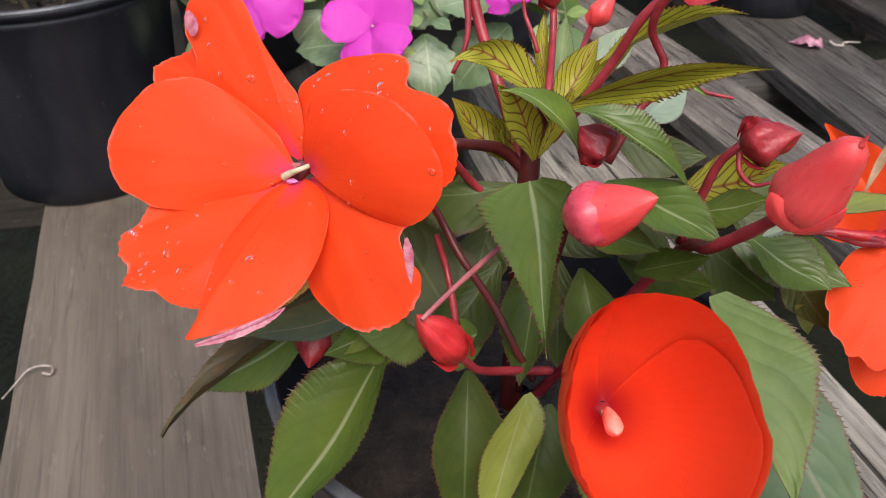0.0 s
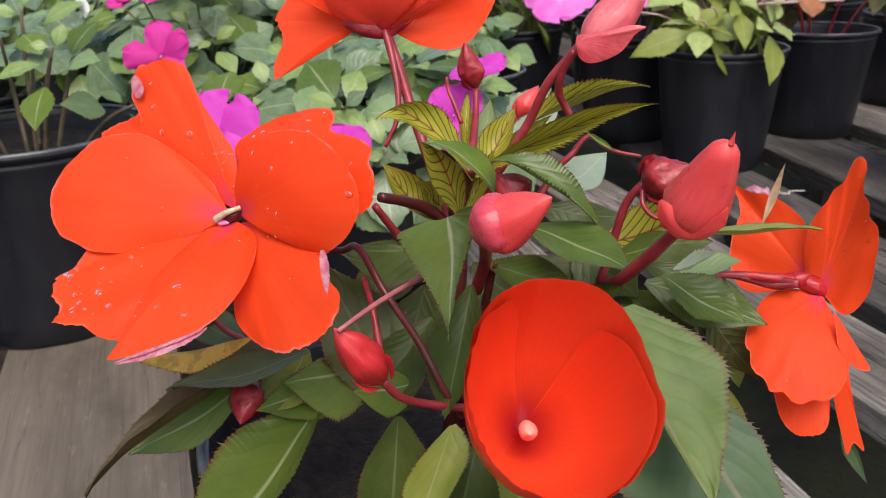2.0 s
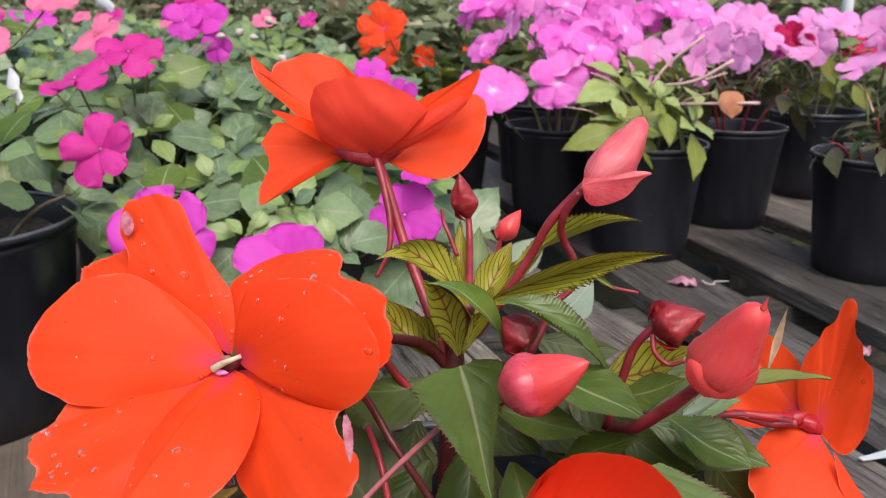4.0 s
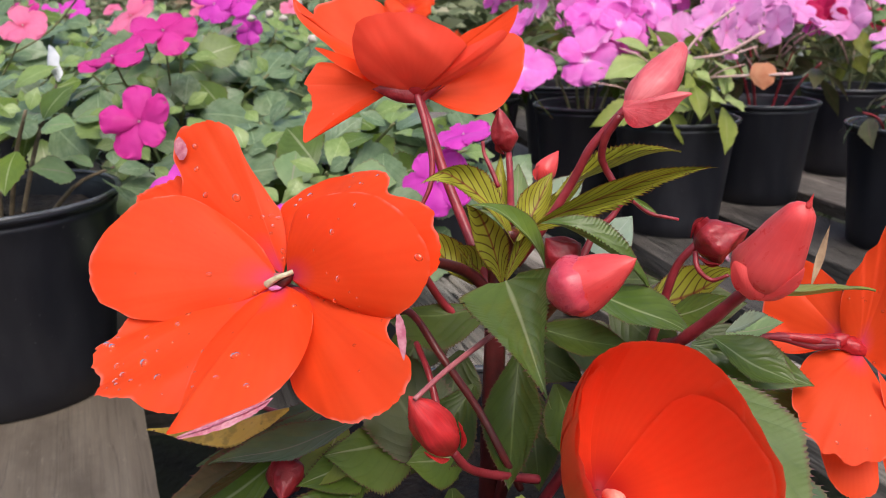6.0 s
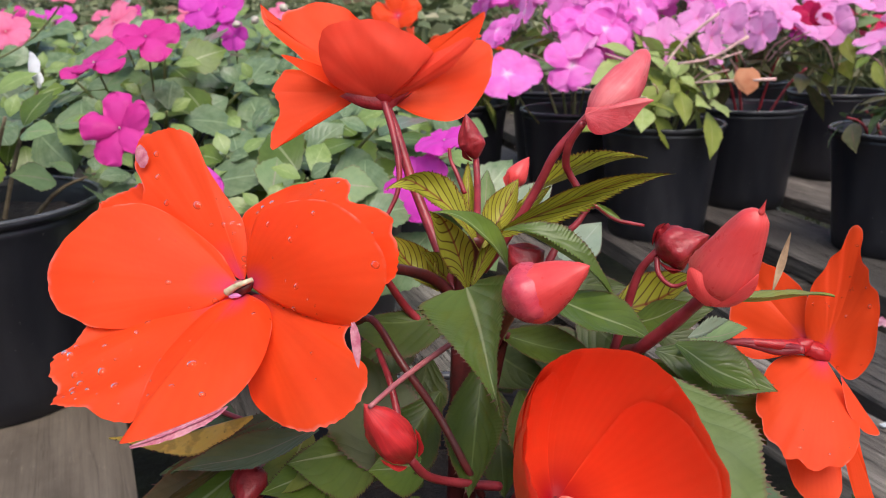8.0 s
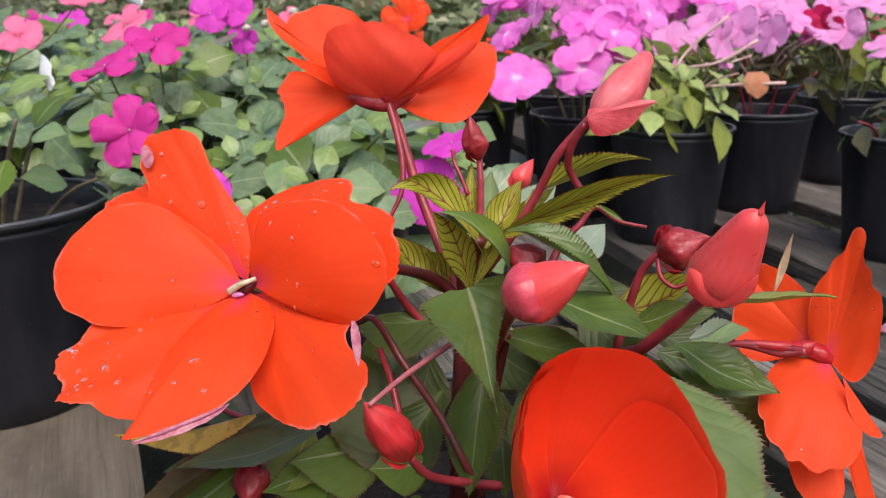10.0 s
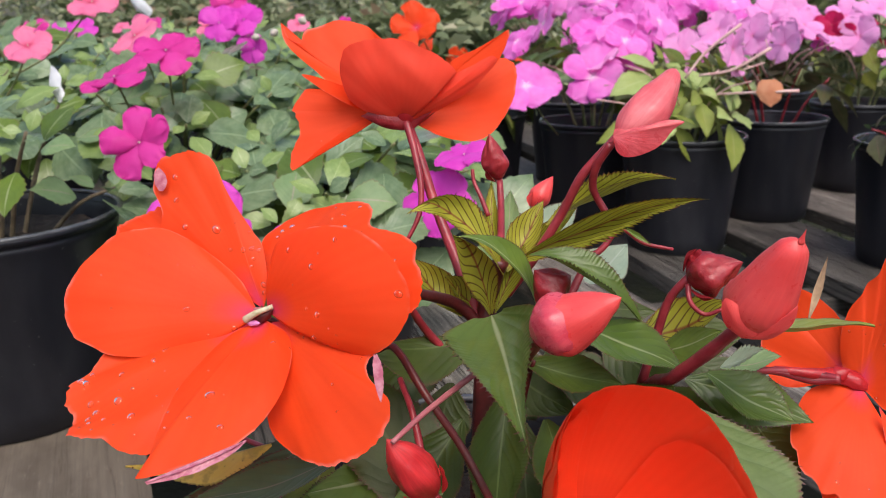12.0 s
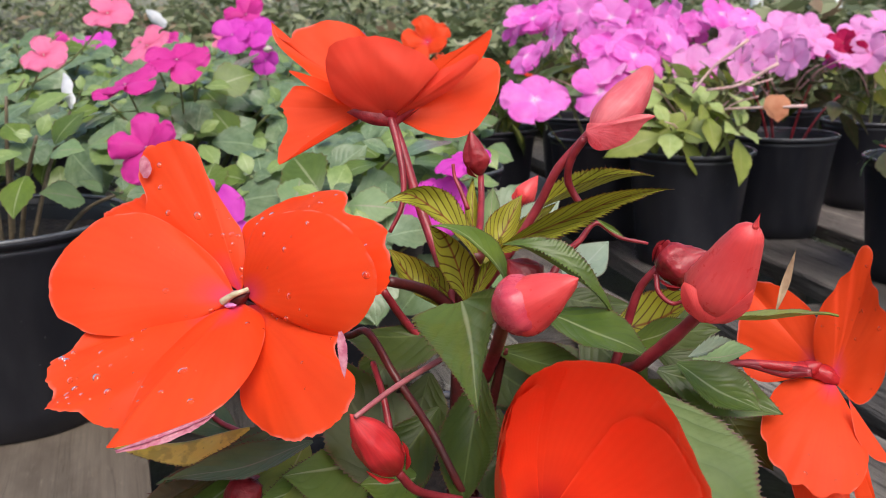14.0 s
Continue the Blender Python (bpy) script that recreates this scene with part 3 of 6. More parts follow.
slat(-0.46, -0.33, WOOD, 1)
slat(-0.005, 0.113, WOOD_DAMP, 2, 2.8, 0.3, 6)
slat(0.155, 0.2555, WOOD, 3, 2.8, 0.3, 6, label="pale cracked slat")
slat(0.2585, 0.2790, WOOD, 23, 2.8, 0.3, 6.15, label="splintered strip split off the slat")
slat(0.352, 0.436, WOOD_MID, 4, 2.8, 0.45, 8)
slat(0.472, 0.578, WOOD_DAMP, 5)
slat(0.650, 0.778, WOOD_DAMP, 6)
slat(0.845, 0.985, WOOD_MID, 7)
slat(1.065, 1.18, WOOD_MID, 8)
slat(1.25, 1.37, WOOD_DAMP, 9)
slat(-0.62, -0.51, WOOD_DAMP, 10)
slat(-0.80, -0.68, WOOD_DAMP, 11)
slat(-1.0, -0.87, WOOD_DAMP, 12)
slat(1.44, 1.57, WOOD_DAMP, 13)
part("slat", board_mesh("slat", WOOD_BROWN, 2.2, 0.124, SLAT, 14), bench, "smooth brown plank", pose(-0.340, 0.357, 0.0, 0, 0, 37))
for y in (-0.7, 0.65, 2.0, 3.0):
    me = board_mesh("bearer", WOOD_DAMP, 3.4, 0.045, 0.09, int(y * 7))
    at = ACROSS * 0.25 + DIR * y
    part("bearer", me, bench, "", pose(at.x, at.y, -SLAT - 0.002, 0, 0, math.degrees(ALONG) + 90))
    for s in (-1.2, 1.6):
        at = ACROSS * s + DIR * y
        leg = board_mesh("leg", WOOD_DAMP, -GROUND_Z - SLAT - 0.09, 0.07, 0.07, int(s * 5))
        part("leg", leg, bench, "", pose(at.x, at.y, (GROUND_Z - SLAT - 0.09) / 2, 90, 0, math.degrees(ALONG)))


# ---- pots ----
POT_R, POT_H = 0.079, 0.145
POT_PROFILE = [(0.0005, 0.004), (0.050, 0.004), (0.058, 0.0), (0.0605, 0.002), (0.0625, 0.02), (0.0725, 0.118), (0.0735, 0.121), (0.0742, 0.131), (0.0755, 0.1335),
               (0.0758, 0.1365), (0.0745, 0.1380), (0.0760, 0.1395), (0.0788, 0.1412), (0.0790, 0.1436), (0.0778, 0.1450), (0.0762, 0.1440), (0.0742, 0.134), (0.0715, 0.118), (0.0680, 0.09)]
POT_MESH = lathe_mesh("pot", PLASTIC, POT_PROFILE)

RIM_MESH = lathe_mesh("rim", RIM, [(0.0772 + 0.0021 * math.cos(a * math.pi / 4), 0.1446 + 0.0016 * math.sin(a * math.pi / 4)) for a in range(-2, 7)], 64, closed=False)


def soil_mesh(radius=0.0715, seed=0):
    verts, faces = [(0, 0, 0)], []
    for i in range(1, 9):
        for k in range(36):
            g = 2 * math.pi * k / 36
            r = radius * i / 8
            p = Vector((r * math.cos(g), r * math.sin(g), 0))
            verts.append((p.x, p.y, 0.006 * noise.noise(p * 60 + Vector((seed, 0, 0))) + 0.003 * noise.noise(p * 190)))
    for k in range(36):
        faces.append((0, 1 + k, 1 + (k + 1) % 36))
    for i in range(7):
        for k in range(36):
            a, b = 1 + i * 36 + k, 1 + i * 36 + (k + 1) % 36
            faces.append((a, b, b + 36, a + 36))
    return mesh_of("soil", verts, faces, SOIL)


SOIL_MESH = soil_mesh()


def potted(name, x, y, label, category, turn=0.0, level=0.116, group="", wide=1.0, tall=1.0):
    root = tagged(new(name), label, category, group)
    root.matrix_basis = pose(x, y, 0, 0, 0, turn)
    part("pot", POT_MESH, root, "black plastic nursery pot", Matrix.Diagonal((wide, wide, tall, 1)))
    part("rim", RIM_MESH, root, "worn shiny pot rim, its highlight partly put into paler grey", Matrix.Diagonal((wide, wide, tall, 1)))
    part("soil", SOIL_MESH, root, "", pose(0, 0, level) @ Matrix.Diagonal((wide, wide, 1, 1)))
    return root


# ---- the red impatiens in front ----
OX, OY = 0.031, 0.118
plant = potted("impatiens_plant", OX, OY, "scarlet New Guinea impatiens with serrated leaves in a black pot", "potted plant")
HERE = Matrix.Translation((-OX, -OY, 0))


def own(name, mesh, label="", parent=None):
    ob = part(name, mesh, parent or plant, label)
    if parent is None:
        ob.matrix_basis = HERE
    return ob


def stem(points, r, end=None, material=STEM_RED, name="stem", label="", parent=None):
    r, end = r * 0.78, (end or r) * 0.78
    return own(name, tube_mesh(name, material, points, r, end), label, parent)


def leaf(material, B, T, L, R, um=0.45, label="", **k):
    k["teeth"] = int(1.3 * k.get("teeth", 30))
    k.setdefault("tooth", 0.08)
    k.setdefault("nu", 120)
    k.setdefault("nv", 12)
    k.setdefault("bulge", -0.11 if material == LEAF_YOUNG else -0.06)
    k.setdefault("ruffle", 0.03)
    if material == LEAF_YOUNG:
        mid = (V(L) + V(R)) / 2
        L, R = mid + (V(L) - mid) * 0.80, mid + (V(R) - mid) * 0.80
    me = blade("leaf", material, B, T, L, R, um, pointed=True, **k)
    long = (V(T) - V(B)).length
    if k["teeth"]:
        serrated(me, k["nu"], k["nv"], 0.62 * k["teeth"], min(0.0016, max(0.0007, long * 0.030)), SERRATE)
    return own("leaf", me, label)


# main stem and hub
stem([(0.031, 0.118, 0.112), (0.032, 0.120, 0.150), (0.0324, 0.1256, 0.1993), (0.0329, 0.1280, 0.2113), (0.0366, 0.1269, 0.2225)], 0.0052, 0.0030, STEM_DARK, label="thick maroon main stem")
stem([(0.0323, 0.1259, 0.2001), (0.0289, 0.1257, 0.2045), (0.0245, 0.1223, 0.2099), (0.0207, 0.1142, 0.2146), (0.0159, 0.1063, 0.2182)], 0.0026, 0.0019, STEM_DARK)
stem([(0.0249, 0.1165, 0.1950), (0.0182, 0.1130, 0.2044), (0.0148, 0.1051, 0.2158)], 0.0018, 0.0014)
stem([(0.031, 0.118, 0.116), (0.0451, 0.1115, 0.1869), (0.0491, 0.1074, 0.2009)], 0.0030, 0.0006, STEM_DARK)
stem([(0.036, 0.116, 0.116), (0.0743, 0.1141, 0.1864), (0.0844, 0.0997, 0.2030), (0.0913, 0.0936, 0.2125), (0.0968, 0.0898, 0.2203), (0.1001, 0.0889, 0.2233)], 0.0023, 0.0019, label="stout red stem")
stem([(0.0419, 0.1122, 0.1894), (0.0468, 0.1042, 0.2020), (0.0530, 0.0818, 0.2169), (0.0560, 0.0726, 0.2227)], 0.0024, 0.0020)

# flower A: wide open, turned to the front and up
flower_a = own("flower", tube_mesh("flower", STEM_PINK, [(-0.0207, 0.0905, 0.2142), (-0.0167, 0.0822, 0.2182), (-0.0152, 0.0783, 0.2199)], 0.0012, 0.0022), "wide open scarlet flower wet with drops")


def fan_petal(flower, B, T, L, R, rim, label="", skin=RED, **k):
    return part("petal", rim_blade("petal", skin, B, T, L, R, rim, **k), flower, label)


A_PETALS = [
    fan_petal(flower_a, (-0.0158, 0.0822, 0.2201), (-0.0395, 0.0950, 0.2572), (-0.0492, 0.0899, 0.2474), (-0.0228, 0.0919, 0.2428),
              ((0.55, -1.51), (0.77, -1.25), (0.92, -1.21), (1.03, -0.82), (1.03, -0.37), (0.99, 0.06), (0.89, 0.41), (0.68, 0.41), (0.44, 0.54), (0.33, 0.62), (0.19, 0.47), (0.06, 0.25)), label='torn upper petal with a holed lip', bulge=0.02, seed=1, ragged=0.03),
    fan_petal(flower_a, (-0.0179, 0.0816, 0.2214), (-0.0613, 0.0891, 0.2364), (-0.0549, 0.0864, 0.2285), (-0.0489, 0.0943, 0.2415),
              ((0.36, -1.02), (0.74, -0.99), (0.97, -0.08), (0.96, 0.44), (0.87, 0.94), (0.8, 1.38), (0.65, 1.53), (0.32, 1.11)), bulge=0.0, seed=8, ragged=0.05),
    fan_petal(flower_a, (-0.0149, 0.0785, 0.2199), (-0.0595, 0.0657, 0.2253), (-0.0499, 0.0691, 0.2086), (-0.0518, 0.0876, 0.2382),
              ((0.11, 0.44), (0.32, 0.85), (0.54, 1.12), (0.69, 1.09), (0.82, 0.93), (0.93, 0.55), (0.99, 0.24), (1.0, -0.1), (0.93, -0.48), (0.82, -0.63), (0.68, -0.73), (0.35, -0.64), (0.14, -0.31)), bulge=0.06, seed=2, ragged=0.015),
    fan_petal(flower_a, (-0.0160, 0.0784, 0.2183), (-0.0505, 0.0493, 0.2037), (-0.0283, 0.0489, 0.1967), (-0.0475, 0.0700, 0.2122),
              ((0.18, 0.23), (0.45, 0.52), (0.7, 0.67), (0.83, 0.47), (0.94, 0.39), (0.98, 0.18), (0.97, -0.05), (1.01, -0.27), (0.99, -0.44), (0.89, -0.71), (0.78, -1.13), (0.68, -1.22), (0.47, -0.92), (0.21, -0.51)), bulge=0.03, seed=3, ragged=0.05, wave=0.06, label='wet lower petal with a ragged lip'),
    fan_petal(flower_a, (-0.0136, 0.0776, 0.2191), (-0.0204, 0.0329, 0.1998), (-0.0003, 0.0491, 0.2048), (-0.0274, 0.0605, 0.2117),
              ((0.1, 0.27), (0.23, 0.44), (0.47, 0.51), (0.7, 0.36), (0.9, 0.11), (0.99, 0.07), (0.92, -0.28), (0.82, -0.71), (0.69, -1.01), (0.54, -1.15), (0.35, -1.09), (0.19, -0.91), (0.07, -0.63), (0.01, -0.27)), bulge=0.06, seed=4, ragged=0.015),
    fan_petal(flower_a, (-0.0130, 0.0798, 0.2177), (0.0165, 0.0496, 0.1981), (-0.0030, 0.0574, 0.2041), (0.0259, 0.0535, 0.2115),
              ((0.14, -0.37), (0.5, -0.85), (0.67, -0.83), (0.83, -0.55), (0.93, -0.26), (0.97, 0.0), (1.01, 0.42), (1.0, 0.91), (0.94, 1.24), (0.87, 1.35), (0.78, 1.28), (0.69, 1.24), (0.62, 1.37), (0.62, 1.69), (0.56, 2.03), (0.29, 1.29)), bulge=0.05, seed=5, ragged=0.03, label='lower petal torn at its edge'),
    fan_petal(flower_a, (-0.0128, 0.0788, 0.2209), (0.0269, 0.0678, 0.2310), (0.0110, 0.0686, 0.2147), (0.0036, 0.0799, 0.2435),
              ((0.0, 0.35), (0.04, 0.74), (0.14, 1.06), (0.32, 1.17), (0.5, 1.17), (0.69, 1.05), (0.83, 0.8), (0.96, 0.42), (1.01, 0.07), (0.99, -0.26), (0.9, -0.56), (0.79, -0.72), (0.65, -0.77), (0.47, -0.61), (0.27, -0.43), (0.1, -0.21)), bulge=0.1, seed=6, ragged=0.012),
    fan_petal(flower_a, (-0.0142, 0.0828, 0.2243), (0.0265, 0.0785, 0.2341), (0.0168, 0.0707, 0.2211), (-0.0002, 0.1014, 0.2452),
              ((-0.08, 0.37), (-0.13, 0.77), (-0.05, 0.96), (0.12, 1.17), (0.35, 1.18), (0.55, 1.12), (0.64, 0.96), (0.67, 0.66), (0.83, 0.55), (0.96, 0.33), (0.98, 0.11), (1.02, -0.12), (1.01, -0.36), (0.94, -0.54), (0.53, -0.5)), bulge=0.03, seed=7, ragged=0.04, wave=0.05),
]
SCAR = plain_material("torn_petal_tissue", (0.42, 0.085, 0.15), (0.60, 0.26, 0.32), 500, 0.3, 0.5, 0.0006, 0.2)
for b, t, l, r, say in (((-0.0448, 0.0878, 0.2480), (-0.0457, 0.0893, 0.2536), (-0.0467, 0.0882, 0.2508), (-0.0434, 0.0889, 0.2505), "pale torn scar on a petal edge"),
                        ((0.0234, 0.0539, 0.2230), (0.0254, 0.0504, 0.2146), (0.0235, 0.0520, 0.2200), (0.0254, 0.0526, 0.2202), "dry mauve tear on a petal edge"),
                        ((-0.0183, 0.0319, 0.2015), (-0.0031, 0.0445, 0.2054), (-0.0097, 0.0369, 0.2034), (-0.0088, 0.0368, 0.2023), "pale mauve rolled lip of a petal")):
    part("scar", blade("scar", SCAR, b, t, l, r, 0.5, nu=24, nv=8, ruffle=0.03, ragged=0.15, claw=0.3, bulge=0.04), flower_a, say)
# dark solid added in place of the shade in the throat's recess
part("throat", bud_mesh("throat", STEM_DARK, (-0.0155, 0.0757, 0.2190), (-0.0105, 0.0775, 0.2222), 0.0016, 0.5, 0.2), flower_a, "dark blob for the shaded recess of the flower throat")
part("stamen", tube_mesh("stamen", STAMEN, [(-0.0166, 0.0745, 0.2200), (-0.0150, 0.0742, 0.2212), (-0.0131, 0.0745, 0.2222), (-0.0101, 0.0762, 0.2233)], 0.0010, 0.0006), flower_a, "greenish stamen")
part("stamen", bud_mesh("stamen", PALE, (-0.0162, 0.0742, 0.2191), (-0.0126, 0.0744, 0.2195), 0.0006, 0.5, 0.4), flower_a, "whitish pink stamen")
stem([(-0.0189, 0.0872, 0.2155), (-0.0054, 0.0944, 0.2082), (0.0080, 0.0934, 0.2063), (0.0161, 0.0886, 0.2097), (0.0260, 0.0804, 0.2023), (0.0360, 0.0778, 0.1897), (0.0431, 0.0752, 0.1785), (0.0471, 0.0770, 0.1690)], 0.0013, 0.0013, STEM_DARK, label="curved dark red flower stalk")
stem([(0.0280, 0.0491, 0.2063), (0.0325, 0.0631, 0.2076), (0.0387, 0.0859, 0.2069)], 0.0007, 0.0010, STEM_PINK)

# flower G: seen from its side
flower_g = own("flower", bud_mesh("flower", BUD_DEEP, (0.0018, 0.1565, 0.2555), (-0.0005, 0.1590, 0.2655), 0.0062, 0.6, 0.08), "scarlet flower seen from the side")
fan_petal(flower_g, (0.0001, 0.1567, 0.2617), (-0.0419, 0.1598, 0.2889), (-0.0338, 0.1450, 0.2661), (-0.0164, 0.1721, 0.2900),
           ((0.05, -0.2), (0.2, -0.44), (0.39, -0.43), (0.6, -0.33), (0.78, -0.28), (0.91, -0.2), (1.0, 0.0), (0.91, -0.13), (0.82, -0.07), (0.85, 0.16), (0.79, 0.49), (0.69, 0.76), (0.56, 0.88), (0.46, 0.83), (0.3, 0.8), (0.16, 0.62)), bulge=-0.05, seed=11, wave=0.05)
fan_petal(flower_g, (-0.0088, 0.1583, 0.2654), (-0.0284, 0.1429, 0.2734), (-0.0207, 0.1444, 0.2608), (-0.0204, 0.1538, 0.2796),
           ((0.2, -0.52), (0.58, -0.36), (0.83, -0.18), (1.0, 0.0), (0.81, 0.06), (0.45, -0.0), (0.07, -0.19)), bulge=0.0, seed=12)
fan_petal(flower_g, (-0.0026, 0.1569, 0.2623), (-0.0332, 0.1420, 0.2439), (-0.0120, 0.1446, 0.2391), (-0.0299, 0.1513, 0.2634),
           ((0.11, -0.22), (0.3, 0.15), (0.52, 0.15), (0.75, 0.09), (1.0, -0.0), (0.93, 0.33), (0.79, 0.61), (0.74, 0.99), (0.74, 1.12), (0.6, 1.31), (0.53, 1.32), (0.37, 0.99), (0.19, 0.35)), bulge=-0.04, seed=13, ragged=0.04)
fan_petal(flower_g, (0.0009, 0.1566, 0.2587), (0.0309, 0.1804, 0.2756), (0.0299, 0.1648, 0.2578), (0.0079, 0.1770, 0.2798),
           ((0.04, -0.25), (0.11, -0.58), (0.26, -0.98), (0.43, -1.12), (0.64, -0.97), (0.83, -0.65), (0.96, -0.27), (1.0, -0.0), (0.95, 0.2), (0.82, 0.24), (0.58, 0.16), (0.34, 0.07), (0.12, -0.04)), bulge=-0.05, seed=14, wave=0.04)
fan_petal(flower_g, (0.0030, 0.1642, 0.2651), (0.0315, 0.1680, 0.2857), (0.0119, 0.1716, 0.2878), (0.0283, 0.1613, 0.2671),
           ((0.07, 0.21), (0.29, -0.12), (0.45, -0.23), (0.67, -0.11), (0.87, -0.04), (1.0, 0.0), (0.92, 0.23), (0.81, 0.41), (0.71, 0.46), (0.52, 0.38), (0.28, 0.44), (0.02, 0.44)), bulge=-0.03, seed=15)
fan_petal(flower_g, (0.0004, 0.1543, 0.2586), (-0.0149, 0.1440, 0.2805), (-0.0179, 0.1471, 0.2649), (0.0003, 0.1491, 0.2786),
           ((0.22, -0.52), (0.52, -0.75), (0.81, -0.51), (1.0, 0.0), (0.97, 0.52), (0.79, 1.22), (0.54, 1.65), (0.32, 1.9), (0.09, 2.0), (0.06, 1.83), (0.01, 1.42), (-0.03, 0.93), (-0.06, 0.43)), label="wrinkled petal bent over the flower's front", skin=RED_BACK, bulge=0.17, seed=16, ragged=0.04, wave=0.05)
fan_petal(flower_g, (0.0024, 0.1539, 0.2587), (0.0294, 0.1591, 0.2765), (0.0120, 0.1538, 0.2803), (0.0252, 0.1602, 0.2585),
           ((0.12, -0.0), (0.34, -0.2), (0.58, -0.31), (0.77, -0.24), (0.98, -0.18), (1.0, -0.0), (0.87, 0.1), (0.66, 0.22), (0.42, 0.21), (0.14, 0.15)), skin=RED_BACK, bulge=0.06, seed=17, wave=0.05)
for tip, l, r in (((-0.0124, 0.1501, 0.2603), (-0.0057, 0.1516, 0.2624), (-0.0048, 0.1523, 0.2562)), ((0.0150, 0.1593, 0.2674), (0.0064, 0.1560, 0.2672), (0.0097, 0.1573, 0.2607))):
    part("sepal", blade("sepal", BUD_DARK, (0.0030, 0.1543, 0.2565), tip, l, r, 0.5, pointed=True, claw=0.5, nu=12, nv=8, bulge=0.10), flower_g, "dull maroon sepal")
stem([(0.0012, 0.1555, 0.2576), (0.0061, 0.1523, 0.2471), (0.0120, 0.1471, 0.2334), (0.0218, 0.1369, 0.2170), (0.0305, 0.1260, 0.2042)], 0.0021, 0.0022, label="long red flower stalk")
stem([(0.0011, 0.1545, 0.2586), (0.0048, 0.1503, 0.2501), (0.0081, 0.1453, 0.2401), (0.0085, 0.1415, 0.2317), (0.0057, 0.1376, 0.2242)], 0.0018, 0.0008, name="spur", label="thin curved nectar spur")

# flower H: a cup that opens to the front
flower_h = own("flower", tube_mesh("flower", STEM_RED, [(0.0641, 0.0703, 0.1703), (0.0658, 0.0645, 0.1757), (0.0671, 0.0601, 0.1797)], 0.0016, 0.0026), "half-open cupped scarlet flower")
H0 = (0.0668, 0.0609, 0.1802)
H_TOP, H_LOW, H_LEFT, H_RIGHT = V((0.0745, 0.056, 0.2190)), V((0.0817, 0.0183, 0.1958)), V((0.0648, 0.0265, 0.2158)), V((0.0982, 0.0318, 0.2126))
H_MID, H_UP, H_SIDE = (H_TOP + H_LOW) / 2, (H_TOP - H_LOW) / 2, (H_RIGHT - H_LEFT) / 2
H_MID = (H_MID + (H_LEFT + H_RIGHT) / 2) / 2


def cup_petal(flower, foot, mid, up, side, start, span, rise, swell, seed, reach=1.0, corner=0.9, begin=0.0, material=RED_CUP, free=None):
    """A petal that wraps round a bowl from angle start over span degrees; its lip stands proud by reach."""
    verts, faces, uvs = [], [], []
    nu, nv = 24, 26
    for i in range(nu + 1):
        s = begin + (1 - begin) * i / nu
        for j in range(nv + 1):
            f = j / nv
            g = radians(start + span * f)
            edge = math.sin(math.pi * f) ** 0.45 if free is None else (1.0 if abs(f - free) > 0.5 else math.sin(math.pi * f) ** 0.45)
            wide = swell if free is None else swell + (1.004 - swell) * abs(f - free) ** 0.8
            lip = (corner + (1.02 - corner) * edge) * reach * (1 + 0.035 * noise.noise((f * 5, seed, 0.0)))
            q = s * lip
            r = wide * (0.08 + 0.92 * math.sin(min(1.0, q) * math.pi / 2) ** 0.85)
            cg, sg = math.cos(g), math.sin(g)
            d = math.degrees(g) % 360
            swing = 0.02 * math.exp(-((d - 153) / 11) ** 2) + 0.055 * math.exp(-((d - 203) / 24) ** 2) + 0.05 * math.exp(-((d - 350) / 20) ** 2) - 0.035 * math.exp(-((d - 20) / 8) ** 2)
            r *= 1 + swing * s ** 3
            wall = up * math.copysign(abs(sg) ** 0.93, sg) + side * math.copysign(abs(cg) ** 0.93, cg)
            verts.append(foot + (mid - foot) * q ** rise + wall * r * (1 + 0.012 * math.sin(3 * math.pi * f) * s + 0.03 * s ** 4 * noise.noise((g * 4, seed, 1.0)) + 0.016 * s ** 8 * noise.noise((g * 14, seed, 1.0))))
            uvs.append((s, f))
    for i in range(nu):
        for j in range(nv):
            a = i * (nv + 1) + j
            faces.append((a, a + 1, a + nv + 2, a + nv + 1))
    return part("petal", mesh_of("petal", verts, faces, material, uvs), flower)


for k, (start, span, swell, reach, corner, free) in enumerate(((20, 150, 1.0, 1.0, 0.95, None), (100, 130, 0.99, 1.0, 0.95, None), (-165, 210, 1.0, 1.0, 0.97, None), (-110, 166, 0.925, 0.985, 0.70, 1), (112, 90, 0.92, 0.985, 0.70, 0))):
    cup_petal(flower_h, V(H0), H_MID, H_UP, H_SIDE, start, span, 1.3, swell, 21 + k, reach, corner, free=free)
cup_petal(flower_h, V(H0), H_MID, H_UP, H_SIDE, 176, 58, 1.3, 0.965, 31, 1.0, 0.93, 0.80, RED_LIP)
part("pistil", bud_mesh("pistil", PISTIL, (0.0677, 0.0591, 0.1828), (0.0716, 0.0451, 0.1897), 0.0020, 0.75, 0.05), flower_h, "cream pistil tip")
stem([(0.0643, 0.0695, 0.1709), (0.0561, 0.0751, 0.1538), (0.0513, 0.0755, 0.1397), (0.0473, 0.0712, 0.1286)], 0.0018, 0.0020)

